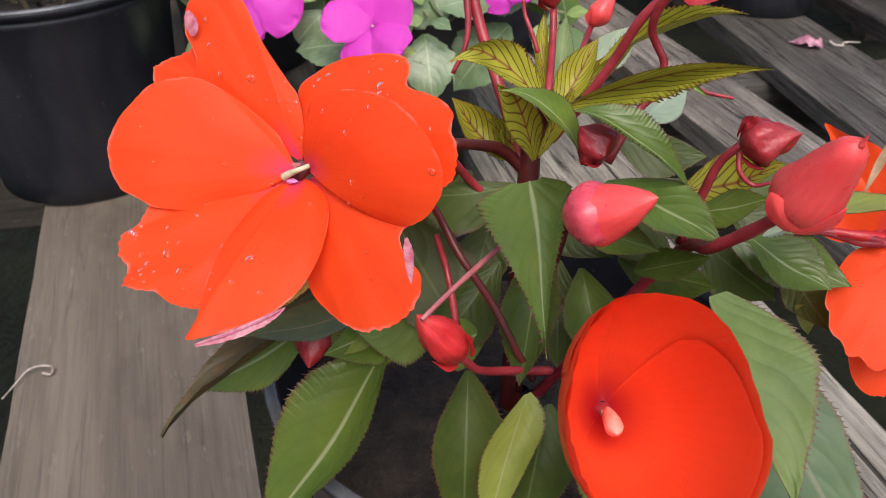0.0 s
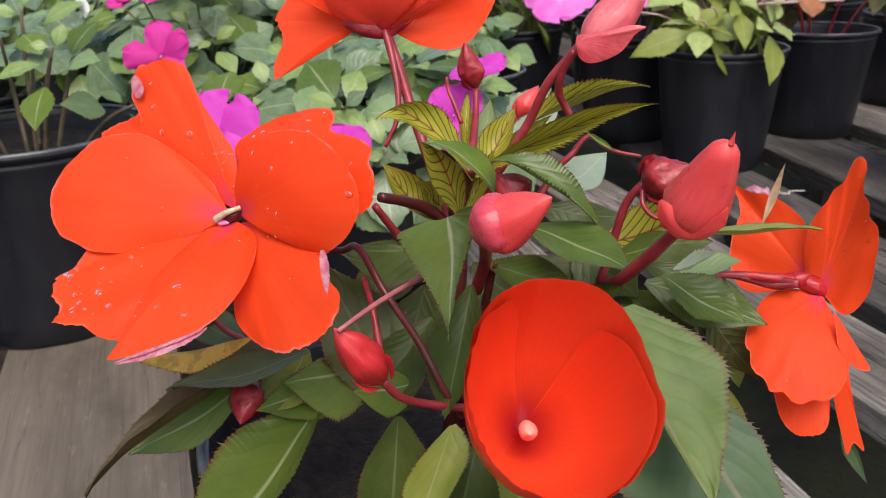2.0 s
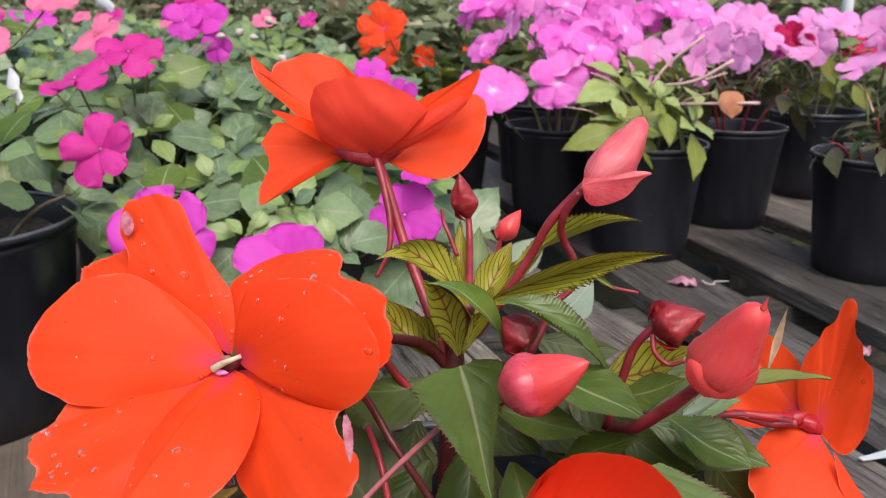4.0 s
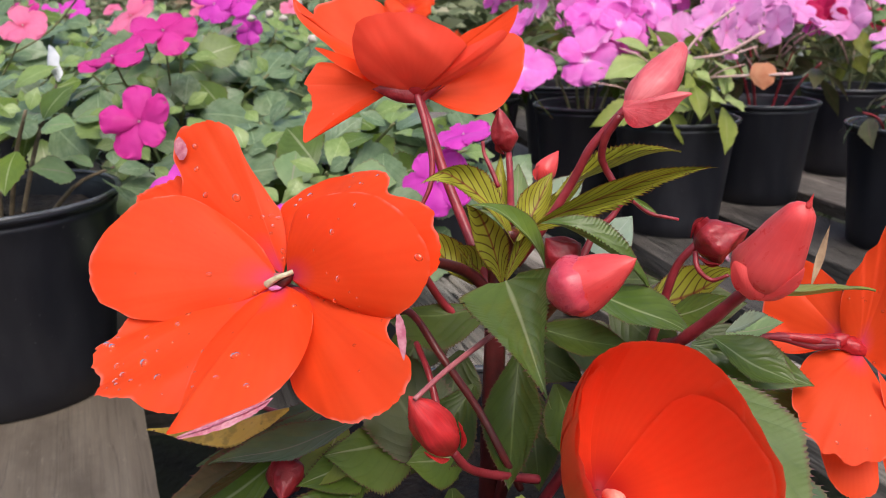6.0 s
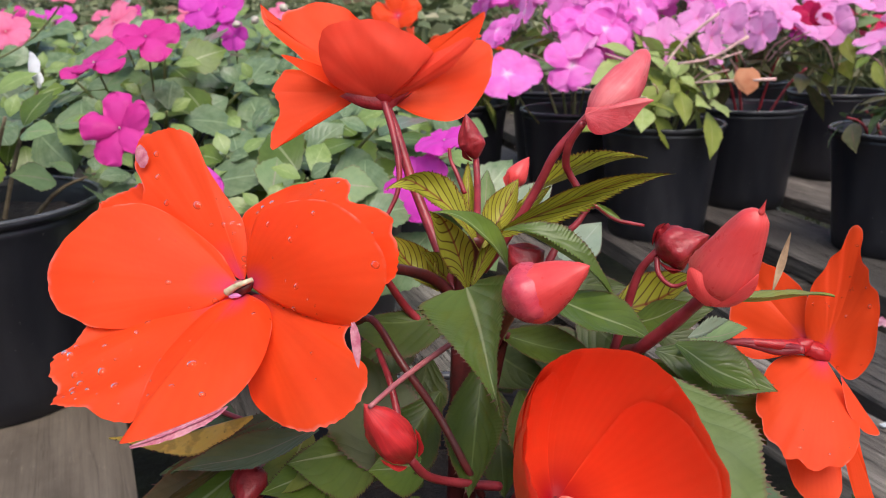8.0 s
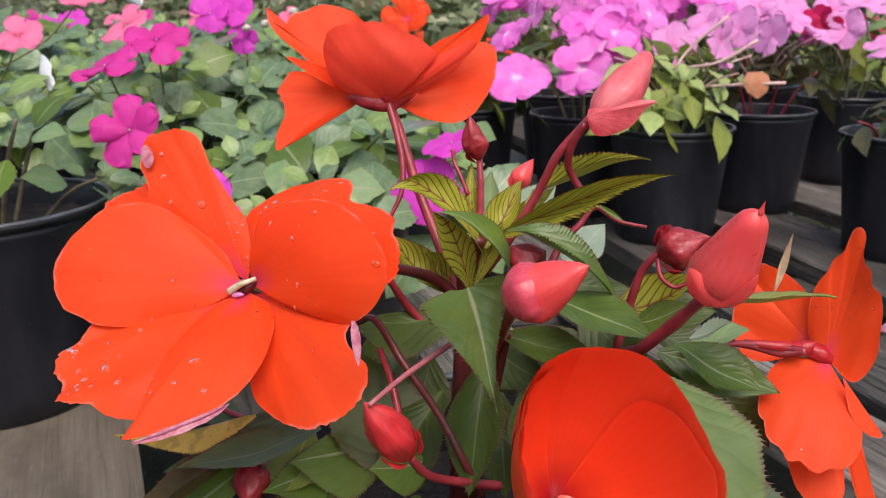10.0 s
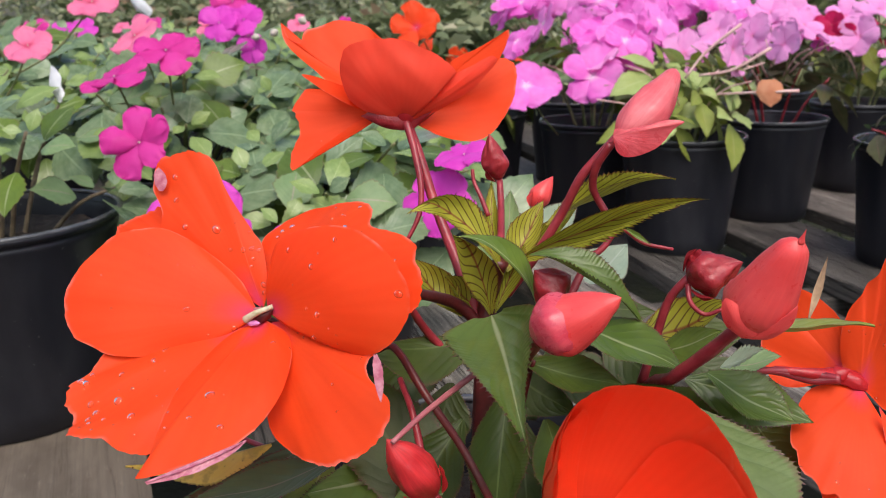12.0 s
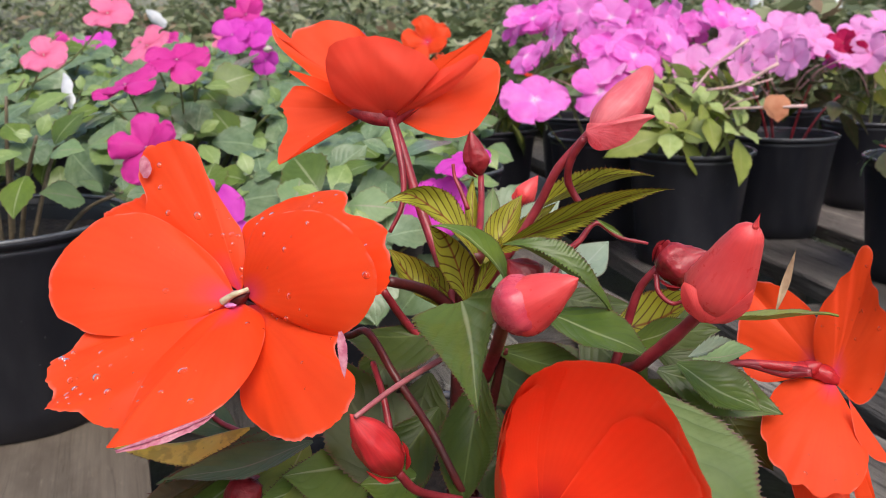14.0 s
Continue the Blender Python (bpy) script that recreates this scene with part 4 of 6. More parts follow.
# flower J: turned away to the side
flower_j = own("flower", bud_mesh("flower", BUD_DEEP, (0.1275, 0.1371, 0.1893), (0.1336, 0.1368, 0.1933), 0.0023, 0.5, 0.06), "scarlet flower turned sideways")
J_PETALS = {}
J_PETALS['back'] = fan_petal(flower_j, (0.1350, 0.1440, 0.1880), (0.1112, 0.1641, 0.2105), (0.1098, 0.1551, 0.1908), (0.1317, 0.1570, 0.2122),
           ((0.04, -0.22), (0.13, -0.79), (0.26, -1.09), (0.46, -1.03), (0.64, -0.67), (0.75, -0.26), (0.87, -0.08), (1.0, -0.0), (0.86, 0.18), (0.73, 0.43), (0.53, 0.6), (0.32, 0.58), (0.09, 0.33), (-0.0, 0.1)), bulge=-0.06, seed=31, ragged=0.04, wave=0.05)
J_PETALS['hanging'] = fan_petal(flower_j, (0.1345, 0.1360, 0.1820), (0.1363, 0.1148, 0.1540), (0.1216, 0.1236, 0.1641), (0.1496, 0.1230, 0.1663),
           ((0.36, -0.41), (0.6, -0.66), (0.83, -0.57), (0.98, -0.32), (1.0, -0.0), (0.93, 0.3), (0.71, 0.37), (0.34, 0.33)), bulge=0.04, seed=34, ragged=0.04)
J_PETALS['narrow'] = fan_petal(flower_j, (0.1385, 0.1310, 0.1820), (0.1454, 0.1108, 0.1524), (0.1291, 0.1213, 0.1594), (0.1562, 0.1165, 0.1690),
           ((0.26, -0.04), (0.64, -0.07), (0.86, -0.04), (1.0, -0.0), (0.92, 0.14), (0.98, 0.3), (0.78, 0.26), (0.57, 0.25), (0.27, 0.22)), bulge=0.0, seed=36)
J_PETALS['small'] = fan_petal(flower_j, (0.1395, 0.1280, 0.1870), (0.1486, 0.1210, 0.1729), (0.1512, 0.1264, 0.1813), (0.1387, 0.1212, 0.1758),
           ((0.08, 0.09), (0.46, 0.06), (0.62, -0.09), (0.96, -0.19), (1.0, -0.0), (0.84, 0.35), (0.48, 0.46)), bulge=0.0, seed=37)
J_PETALS['upright'] = fan_petal(flower_j, (0.1370, 0.1380, 0.1880), (0.1437, 0.1462, 0.2240), (0.1301, 0.1533, 0.2093), (0.1519, 0.1326, 0.2099),
           ((0.09, -0.45), (0.3, -0.6), (0.53, -0.58), (0.66, -0.44), (0.76, -0.40), (0.84, -0.24), (0.94, -0.20), (1.02, -0.13), (1.04, 0.0), (0.98, 0.10), (0.86, 0.13), (0.78, 0.24), (0.74, 0.42), (0.64, 0.50), (0.58, 0.66), (0.41, 0.78), (0.17, 0.84), (-0.01, 0.76), (-0.11, 0.58), (-0.05, 0.23)), label="upright petal seen edge-on, wet with drops", bulge=-0.05, seed=32, wave=0.07, ragged=0.03)
J_PETALS['lower'] = fan_petal(flower_j, (0.1370, 0.1380, 0.1880), (0.1325, 0.1104, 0.1663), (0.1203, 0.1225, 0.1765), (0.1483, 0.1204, 0.1734),
           ((0.03, -0.43), (0.13, -0.94), (0.4, -1.19), (0.60, -1.21), (0.68, -1.10), (0.82, -0.99), (0.88, -0.74), (0.97, -0.60), (0.95, -0.38), (1.0, -0.18), (1.0, 0.0), (0.95, 0.18), (0.9, 0.48), (0.7, 0.7), (0.46, 0.65), (0.24, 0.29), (0.09, -0.03)), bulge=0.06, seed=33, ragged=0.03, wave=0.02)
part("throat", bud_mesh("throat", BUD_DEEP, (0.1270, 0.1378, 0.1926), (0.1410, 0.1385, 0.1866), 0.0026, 0.6, 0.2), flower_j, "maroon base of the flower")
part("throat", tube_mesh("throat", BUD_DEEP, [(0.1132, 0.1333, 0.1929), (0.1220, 0.1339, 0.1924), (0.1322, 0.1377, 0.1906)], 0.0010, 0.0020), flower_j, "deep red flower throat")
for i, dy in enumerate((0, 9, 18)):
    stem([(0.0958, 0.1225, 0.1938), (0.1114, 0.1315, 0.1932), Vector((0.1237, 0.1344, 0.1918)) + Vector((0.0, 0, -0.0009 * i)), (0.1303, 0.1326, 0.1919)], 0.0013, 0.0016, STEM_PINK if i == 1 else STEM_RED)

# buds
def bud(B, T, radius, material=BUD_RED, label="closed red bud", sepals=2, wrap=None, **k):
    ob = own("bud", bud_mesh("bud", material, B, T, radius, **k), label)
    B, T = V(B), V(T)
    if wrap:
        off = V(wrap[1]) * radius * 0.16
        part("outer_petal", bud_mesh("outer_petal", wrap[2], B + off - (T - B) * 0.01, B + off + (T - B) * wrap[0], radius * 1.0, 0.55, 0.08, 3, 7, 0.0), ob, "darker outer petal of the bud")
    side = (T - B).orthogonal().normalized() * radius
    turn = (T - B).normalized().cross(side)
    for i in range(sepals):
        d = side * math.cos(i * 2.6 + 0.7) + turn * math.sin(i * 2.6 + 0.7)
        e = d.cross((T - B).normalized())
        foot = B + d * 0.35
        tip = B + (T - B) * 0.36 + d * 1.10
        mid = B + (T - B) * 0.15 + d * 0.98
        part("sepal", blade("sepal", material, foot, tip, mid - e * 0.36, mid + e * 0.36, 0.5, bulge=0.05, pointed=True, nu=10, nv=6, front=d), ob)
    return ob


bud((0.0542, 0.0702, 0.2227), (0.0719, 0.0652, 0.2350), 0.0066, seed=1, ridges=2, wrinkle=0.07, fat=0.34, full=1.75, beak=0.10, sepals=0, wrap=(0.66, (-0.5, -0.6, 0.5), BUD_WRAP), label="pointed coral-red bud with a wet shine", cone=0.11)
big_bud = bud((0.0978, 0.0900, 0.2197), (0.1062, 0.0795, 0.2450), 0.0074, seed=2, fat=0.34, ridges=2, wrinkle=0.06, cone=0.31, sepals=0, label="large pointed red bud on a stout stalk")
part("tip", bud_mesh("tip", BUD_RED, (0.1063, 0.0793, 0.2436), (0.1071, 0.0784, 0.2474), 0.0007, 0.25, 0.2, 3, 4, 0.1, 0.8), big_bud, "small withered spike on the bud")
tall_bud = bud((0.0676, 0.1329, 0.2561), (0.0824, 0.1480, 0.2746), 0.0063, seed=3, fat=0.40, ridges=3, wrinkle=0.10, cone=0.26, belly=(0.183, 0.001, -0.155), label="dusky pink pointed bud, upright", material=BUD_PINK, sepals=0)
SHEATH = bud_material("sheath_skin", (0.62, 0.055, 0.075), (0.74, 0.14, 0.16), (0.40, 0.02, 0.03), 0.30, streak=0.35)
for owner, skin, shape, swell in ((tall_bud, SHEATH, ((0.0664, 0.1281, 0.2584), (0.0846, 0.1295, 0.2621), (0.0758, 0.1299, 0.2678), (0.0789, 0.1280, 0.2534),
           ((0.04, -0.23), (0.27, -0.13), (0.55, -0.17), (0.79, -0.19), (1.0, -0.01), (0.84, 0.16), (0.63, 0.64), (0.37, 0.84), (0.13, 0.83), (0.01, 0.5))), 0.08),
                           (big_bud, BUD_RED, ((0.0972, 0.0823, 0.2215), (0.0930, 0.0813, 0.2309), (0.0909, 0.0824, 0.2255), (0.0984, 0.0810, 0.2287),
           ((0.32, -0.47), (0.7, -0.43), (0.99, 0.01), (0.79, 0.47), (0.41, 0.85), (0.01, 1.09), (-0.09, 0.57))), 0.10),
                           (big_bud, BUD_RED, ((0.0989, 0.0817, 0.2216), (0.1073, 0.0792, 0.2309), (0.1001, 0.0801, 0.2306), (0.1077, 0.0803, 0.2238),
           ((0.1, -0.04), (0.28, -0.03), (0.53, -0.06), (0.79, 0.02), (1.0, -0.01), (0.71, 0.51), (0.39, 0.57), (0.18, 0.41))), 0.08)):
    part("sheath", rim_blade("sheath", skin, *shape, bulge=swell, seed=5, nu=12, nv=30, ragged=0.02, wave=0.02), owner, "thin petal sheath round the bud")
bud((0.0344, 0.0579, 0.1890), (0.0263, 0.0503, 0.2063), 0.0047, seed=4, fat=0.45, beak=0.15, wrinkle=0.16, ridges=3, full=1.7, sepals=3, material=BUD_LOW, label="plump red bud with spiky sepals below the open flower")
bud((0.0363, 0.1918, 0.2229), (0.0432, 0.1971, 0.2339), 0.0040, seed=5, label="small pink bud")
bud((0.0310, 0.1551, 0.2400), (0.0281, 0.1528, 0.2551), 0.0040, material=BUD_DARK, seed=6, wrinkle=0.25, beak=0.4, label="wilted dark red bud, upright")
bud((0.0557, 0.1152, 0.2162), (0.0480, 0.1126, 0.2247), 0.0055, material=BUD_DARK, seed=7, wrinkle=0.2, beak=0.35, label="wilted dark red bud among leaves")
bud((0.0869, 0.1147, 0.2238), (0.1001, 0.1135, 0.2296), 0.0062, material=BUD_DARK, seed=8, wrinkle=0.3, beak=0.6, label="shrivelled dark red bud")
bud((-0.0506, 0.1148, 0.1672), (-0.0589, 0.1071, 0.1768), 0.0042, material=BUD_PINK, seed=9, label="small dusty pink bud near the pot rim")
bud((-0.0186, 0.0833, 0.1657), (-0.0156, 0.0706, 0.1605), 0.0052, material=BUD_DARK, seed=10, wrinkle=0.2, label="dark maroon bud under a leaf")
bud((-0.0136, 0.1426, 0.2083), (-0.0265, 0.1622, 0.2163), 0.0040, material=BUD_PINK, seed=11, wrinkle=0.15, label="faded pink bud behind the flower")
stem([(-0.0506, 0.1148, 0.1672), (-0.0426, 0.1107, 0.1657), (-0.0271, 0.1027, 0.1672)], 0.0010, 0.0012)
stem([(0.0684, 0.1351, 0.2585), (0.0663, 0.1337, 0.2561), (0.0584, 0.1336, 0.2466), (0.0528, 0.1348, 0.2352), (0.0448, 0.1332, 0.2212), (0.0375, 0.1308, 0.2107)], 0.0016, 0.0019, label="long red bud stalk")
stem([(0.0659, 0.1306, 0.2559), (0.0623, 0.1318, 0.2497), (0.0612, 0.1345, 0.2436), (0.0625, 0.1362, 0.2396), (0.0650, 0.1363, 0.2352), (0.0652, 0.1356, 0.2312)], 0.0016, 0.0013, name="spur")
stem([(0.0310, 0.1552, 0.2406), (0.0328, 0.1478, 0.2332), (0.0358, 0.1311, 0.2230)], 0.0013, 0.0016)
stem([(0.0367, 0.1920, 0.2233), (0.0366, 0.1703, 0.2195), (0.0374, 0.1339, 0.2206)], 0.0012, 0.0014)
stem([(0.0843, 0.1438, 0.2235), (0.0758, 0.1422, 0.2254), (0.0692, 0.1420, 0.2294), (0.0645, 0.1393, 0.2242), (0.0598, 0.1366, 0.2193), (0.0544, 0.1270, 0.2077)], 0.0006, 0.0017, name="tendril", label="dried curling stalk")
stem([(0.0875, 0.1149, 0.2244), (0.0831, 0.1151, 0.2181), (0.0802, 0.1154, 0.2070), (0.0771, 0.1124, 0.1945)], 0.0014, 0.0017)
stem([(0.0872, 0.1124, 0.2232), (0.0880, 0.1101, 0.2193), (0.0915, 0.1091, 0.2167), (0.0956, 0.1084, 0.2185)], 0.0010, 0.0006, name="spur")
stem([(0.0341, 0.0579, 0.1893), (0.0371, 0.0619, 0.1828), (0.0426, 0.0710, 0.1760), (0.0510, 0.0799, 0.1705)], 0.0013, 0.0016)
stem([(0.0182, 0.0861, 0.2025), (0.0238, 0.0782, 0.1968), (0.0282, 0.0715, 0.1867)], 0.0010, 0.0012)

stem([(0.0245, 0.1450, 0.2453), (0.0252, 0.1441, 0.2416), (0.0275, 0.1425, 0.2376), (0.0303, 0.1406, 0.2320)], 0.0007, 0.0010, name="tendril")
leaf(LEAF, (0.0698, 0.1318, 0.2329), (0.0780, 0.1328, 0.2275), (0.0735, 0.1318, 0.2298), (0.0745, 0.1328, 0.2307), 0.45, teeth=12, label="tiny toothed leaf on the dried stalk")

# leaves: the whorl at the top
leaf(LEAF_YOUNG, (0.0390, 0.1289, 0.2206), (0.0903, 0.1069, 0.2467), (0.0593, 0.1196, 0.2379), (0.0654, 0.1143, 0.2329), 0.36, C=(0.0631, 0.1189, 0.2423), label="long arching yellow-green leaf with toothed edge", teeth=28, tooth=0.26)
leaf(LEAF_YOUNG, (0.0473, 0.1450, 0.2287), (0.0847, 0.1630, 0.2405), (0.0600, 0.1553, 0.2419), (0.0630, 0.1519, 0.2387), 0.42, C=(0.0643, 0.1561, 0.2446), teeth=24, tooth=0.3)
leaf(LEAF_YOUNG, (0.0375, 0.1259, 0.2185), (0.0142, 0.1085, 0.2393), (0.0274, 0.1132, 0.2343), (0.0282, 0.1236, 0.2416), 0.5, C=(0.0262, 0.1186, 0.2509), label="drooping yellow-green leaf striped with red veins", teeth=26, tooth=0.16)
leaf(LEAF_YOUNG, (0.0381, 0.1282, 0.2187), (0.0463, 0.1446, 0.2366), (0.0366, 0.1375, 0.2307), (0.0473, 0.1363, 0.2272), 0.5)
leaf(LEAF_YOUNG, (0.0348, 0.1324, 0.2208), (0.0285, 0.1546, 0.2398), (0.0279, 0.1444, 0.2319), (0.0330, 0.1451, 0.2302), 0.5)
leaf(LEAF_PALE, (0.0367, 0.1391, 0.2209), (0.0325, 0.1678, 0.2344), (0.0308, 0.1526, 0.2284), (0.0381, 0.1537, 0.2275), 0.5)
leaf(LEAF_YOUNG, (0.0342, 0.1236, 0.2074), (0.0254, 0.1145, 0.2328), (0.0272, 0.1171, 0.2182), (0.0364, 0.1210, 0.2241), 0.55, C=(0.0317, 0.1176, 0.2307))
leaf(LEAF, (0.0478, 0.1193, 0.2126), (0.0282, 0.1071, 0.2343), (0.0416, 0.1074, 0.2286), (0.0425, 0.1184, 0.2295), 0.5, C=(0.0444, 0.1128, 0.2352))
leaf(LEAF_OLD, (0.0465, 0.1135, 0.2284), (0.0772, 0.1143, 0.2097), (0.0636, 0.1019, 0.2283), (0.0647, 0.1147, 0.2288), 0.5, C=(0.0645, 0.1066, 0.2336), label="arching leaf with dark toothed edge", teeth=28, tooth=0.3)
leaf(LEAF_YOUNG, (0.0259, 0.1234, 0.2060), (0.0092, 0.1262, 0.2220), (0.0151, 0.1186, 0.2131), (0.0221, 0.1286, 0.2176), 0.5)
leaf(LEAF_UNDER, (0.0596, 0.1514, 0.2093), (0.0709, 0.1777, 0.2153), (0.0565, 0.1692, 0.2138), (0.0708, 0.1623, 0.2086), 0.55, label="pale blue-green leaf seen from below")
leaf(LEAF_YOUNG, (0.0350, 0.1257, 0.2068), (0.0429, 0.1314, 0.2269), (0.0358, 0.1277, 0.2187), (0.0431, 0.1288, 0.2179), 0.5)
leaf(LEAF_YOUNG, (0.0317, 0.1286, 0.2046), (0.0203, 0.1239, 0.2180), (0.0245, 0.1235, 0.2104), (0.0289, 0.1296, 0.2156), 0.5)
leaf(LEAF_YOUNG, (0.0392, 0.1352, 0.2203), (0.0556, 0.1571, 0.2322), (0.0447, 0.1467, 0.2285), (0.0493, 0.1439, 0.2236), 0.45)
leaf(LEAF_UNDER, (0.0417, 0.1527, 0.2213), (0.0537, 0.1799, 0.2293), (0.0432, 0.1672, 0.2285), (0.0523, 0.1648, 0.2226), 0.5)
# leaves: the middle
leaf(LEAF_OLD, (0.0405, 0.0913, 0.2192), (0.0578, 0.0360, 0.2143), (0.0312, 0.0786, 0.2177), (0.0529, 0.0761, 0.2277), 0.13, label="large pointed leaf hanging to the front", claw=0.35, teeth=26, tooth=0.10, bulge=-0.06, taper=1.4)
leaf(LEAF_OLD, (0.0565, 0.1094, 0.2116), (0.0868, 0.0985, 0.2053), (0.0706, 0.0955, 0.2089), (0.0770, 0.1120, 0.2122), 0.5, C=(0.0736, 0.1029, 0.2136))
# the darkest inner leaves have the shade from above put into their green
leaf(LEAF_DARK_SHADED, (0.0456, 0.1096, 0.1996), (0.0730, 0.0984, 0.2003), (0.0596, 0.0993, 0.1970), (0.0617, 0.1069, 0.2038), 0.5)
leaf(LEAF_DARK_SHADED, (0.0326, 0.1206, 0.2004), (0.0042, 0.0999, 0.2034), (0.0198, 0.1010, 0.1941), (0.0165, 0.1130, 0.2029), 0.5)
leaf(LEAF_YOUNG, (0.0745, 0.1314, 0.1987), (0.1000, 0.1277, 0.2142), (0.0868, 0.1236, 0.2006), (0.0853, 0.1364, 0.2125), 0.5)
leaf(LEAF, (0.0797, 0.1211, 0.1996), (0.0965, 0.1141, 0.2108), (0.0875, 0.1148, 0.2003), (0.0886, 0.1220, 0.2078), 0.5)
leaf(LEAF_DARK_SHADED, (0.0422, 0.1064, 0.1938), (0.0453, 0.0687, 0.1734), (0.0365, 0.0819, 0.1843), (0.0506, 0.0866, 0.1834), 0.5)
leaf(LEAF_DARK_SHADED, (0.0670, 0.1048, 0.1884), (0.0852, 0.0980, 0.2016), (0.0728, 0.1030, 0.1982), (0.0777, 0.0983, 0.1927), 0.5)
leaf(LEAF_DARK_SHADED, (0.0605, 0.1257, 0.1776), (0.0887, 0.1146, 0.1807), (0.0749, 0.1128, 0.1729), (0.0755, 0.1267, 0.1824), 0.5)
leaf(LEAF_DARK_SHADED, (0.0820, 0.1338, 0.1835), (0.1048, 0.1200, 0.1761), (0.0892, 0.1202, 0.1742), (0.0985, 0.1313, 0.1844), 0.5)
leaf(LEAF_DARK_SHADED, (0.0882, 0.1373, 0.1920), (0.1142, 0.1317, 0.1894), (0.0999, 0.1294, 0.1854), (0.1032, 0.1388, 0.1927), 0.5)
leaf(LEAF_DARK_SHADED, (0.1077, 0.1379, 0.1766), (0.1226, 0.1284, 0.1625), (0.1096, 0.1307, 0.1672), (0.1213, 0.1382, 0.1722), 0.5)
# leaves: the lower right
leaf(LEAF_SAGE, (0.0853, 0.0771, 0.2050), (0.1095, 0.0513, 0.1737), (0.0968, 0.0600, 0.1893), (0.1094, 0.0754, 0.1946), 0.42, label="broad pale green leaf drooping beside the cup", teeth=34, tooth=0.07, claw=0.25)
leaf(LEAF_TEAL, (0.0955, 0.0935, 0.1839), (0.1308, 0.0488, 0.1545), (0.0888, 0.0635, 0.1671), (0.1203, 0.0815, 0.1719), 0.46, label="large blue-green leaf hanging over the pot", teeth=40, tooth=0.07, bulge=-0.04)
leaf(LEAF_OLD, (0.0891, 0.1229, 0.1924), (0.1227, 0.1231, 0.1827), (0.1038, 0.1164, 0.1836), (0.1097, 0.1311, 0.1922), 0.55, bulge=0.05)
leaf(LEAF_LIME, (0.0969, 0.1007, 0.2152), (0.1309, 0.1105, 0.2161), (0.1105, 0.0983, 0.2188), (0.1147, 0.1174, 0.2141), 0.42, C=(0.1154, 0.1062, 0.2195), label="narrow green leaf seen edge-on")
leaf(DRY, (0.1175, 0.1186, 0.2129), (0.1224, 0.1277, 0.2282), (0.1190, 0.1238, 0.2198), (0.1210, 0.1234, 0.2194), 0.3, label="withered needle-like leaf tip", teeth=0)
leaf(LEAF_PALE, (0.0983, 0.1252, 0.1956), (0.1147, 0.1331, 0.1971), (0.1068, 0.1266, 0.1948), (0.1074, 0.1354, 0.1983), 0.55, teeth=16, tooth=0.15, label="small pale serrated leaf")
leaf(LEAF_LIME, (0.1115, 0.1296, 0.1686), (0.1183, 0.1360, 0.1543), (0.1148, 0.1313, 0.1606), (0.1201, 0.1381, 0.1627), 0.55, teeth=12, label="small yellowed leaf")
leaf(LEAF_LIME, (0.1041, 0.1229, 0.1671), (0.1213, 0.1225, 0.1449), (0.1147, 0.1220, 0.1541), (0.1185, 0.1258, 0.1545), 0.6, C=(0.1180, 0.1255, 0.1603), teeth=14)
leaf(LEAF_TEAL, (0.1448, 0.1208, 0.1543), (0.1545, 0.1223, 0.1359), (0.1474, 0.1218, 0.1448), (0.1507, 0.1222, 0.1461), 0.4, teeth=10)
# leaves: the skirt over the pot's rim
leaf(LEAF_OLD, (0.0013, 0.0841, 0.1600), (-0.0059, 0.0221, 0.1504), (-0.0163, 0.0602, 0.1595), (0.0083, 0.0469, 0.1593), 0.46, label="large mid-green leaf hanging over the rim", teeth=36, tooth=0.07, claw=0.25)
leaf(LEAF_DARK_SHADED, (0.0291, 0.0779, 0.1661), (0.0417, 0.0335, 0.1524), (0.0279, 0.0528, 0.1605), (0.0452, 0.0594, 0.1603), 0.45)
leaf(LEAF_LIME, (0.0480, 0.0664, 0.1740), (0.0469, 0.0305, 0.1585), (0.0421, 0.0481, 0.1689), (0.0536, 0.0594, 0.1694), 0.4, label="yellow-green leaf below the cup", teeth=28, tooth=0.07)
leaf(LEAF_LIME, (0.0590, 0.0677, 0.1635), (0.0934, 0.0422, 0.1554), (0.0710, 0.0462, 0.1575), (0.0841, 0.0655, 0.1608), 0.5, label="broad lime-green leaf below the cup")
leaf(LEAF_DARK_SHADED, (0.0520, 0.0743, 0.1641), (0.0534, 0.0387, 0.1511), (0.0458, 0.0523, 0.1578), (0.0620, 0.0607, 0.1579), 0.45)
leaf(LEAF_BROWN, (-0.0096, 0.0938, 0.1774), (-0.0485, 0.0438, 0.1498), (-0.0273, 0.0619, 0.1714), (-0.0346, 0.0785, 0.1700), 0.36, C=(-0.0336, 0.0666, 0.1734), label="long browning leaf with a dry twisted tip", teeth=20)
leaf(LEAF_TEAL, (-0.0116, 0.1003, 0.1771), (-0.0431, 0.0759, 0.1643), (-0.0264, 0.0776, 0.1669), (-0.0258, 0.0957, 0.1726), 0.45)
leaf(LEAF, (-0.0198, 0.0852, 0.1658), (-0.0478, 0.0612, 0.1509), (-0.0270, 0.0660, 0.1552), (-0.0417, 0.0788, 0.1620), 0.45, teeth=26, tooth=0.08)
leaf(LEAF_LIME, (-0.0088, 0.1007, 0.1695), (-0.0096, 0.0762, 0.1617), (-0.0176, 0.0876, 0.1669), (-0.0002, 0.0841, 0.1636), 0.5, label="short lime-green leaf under the open flower")
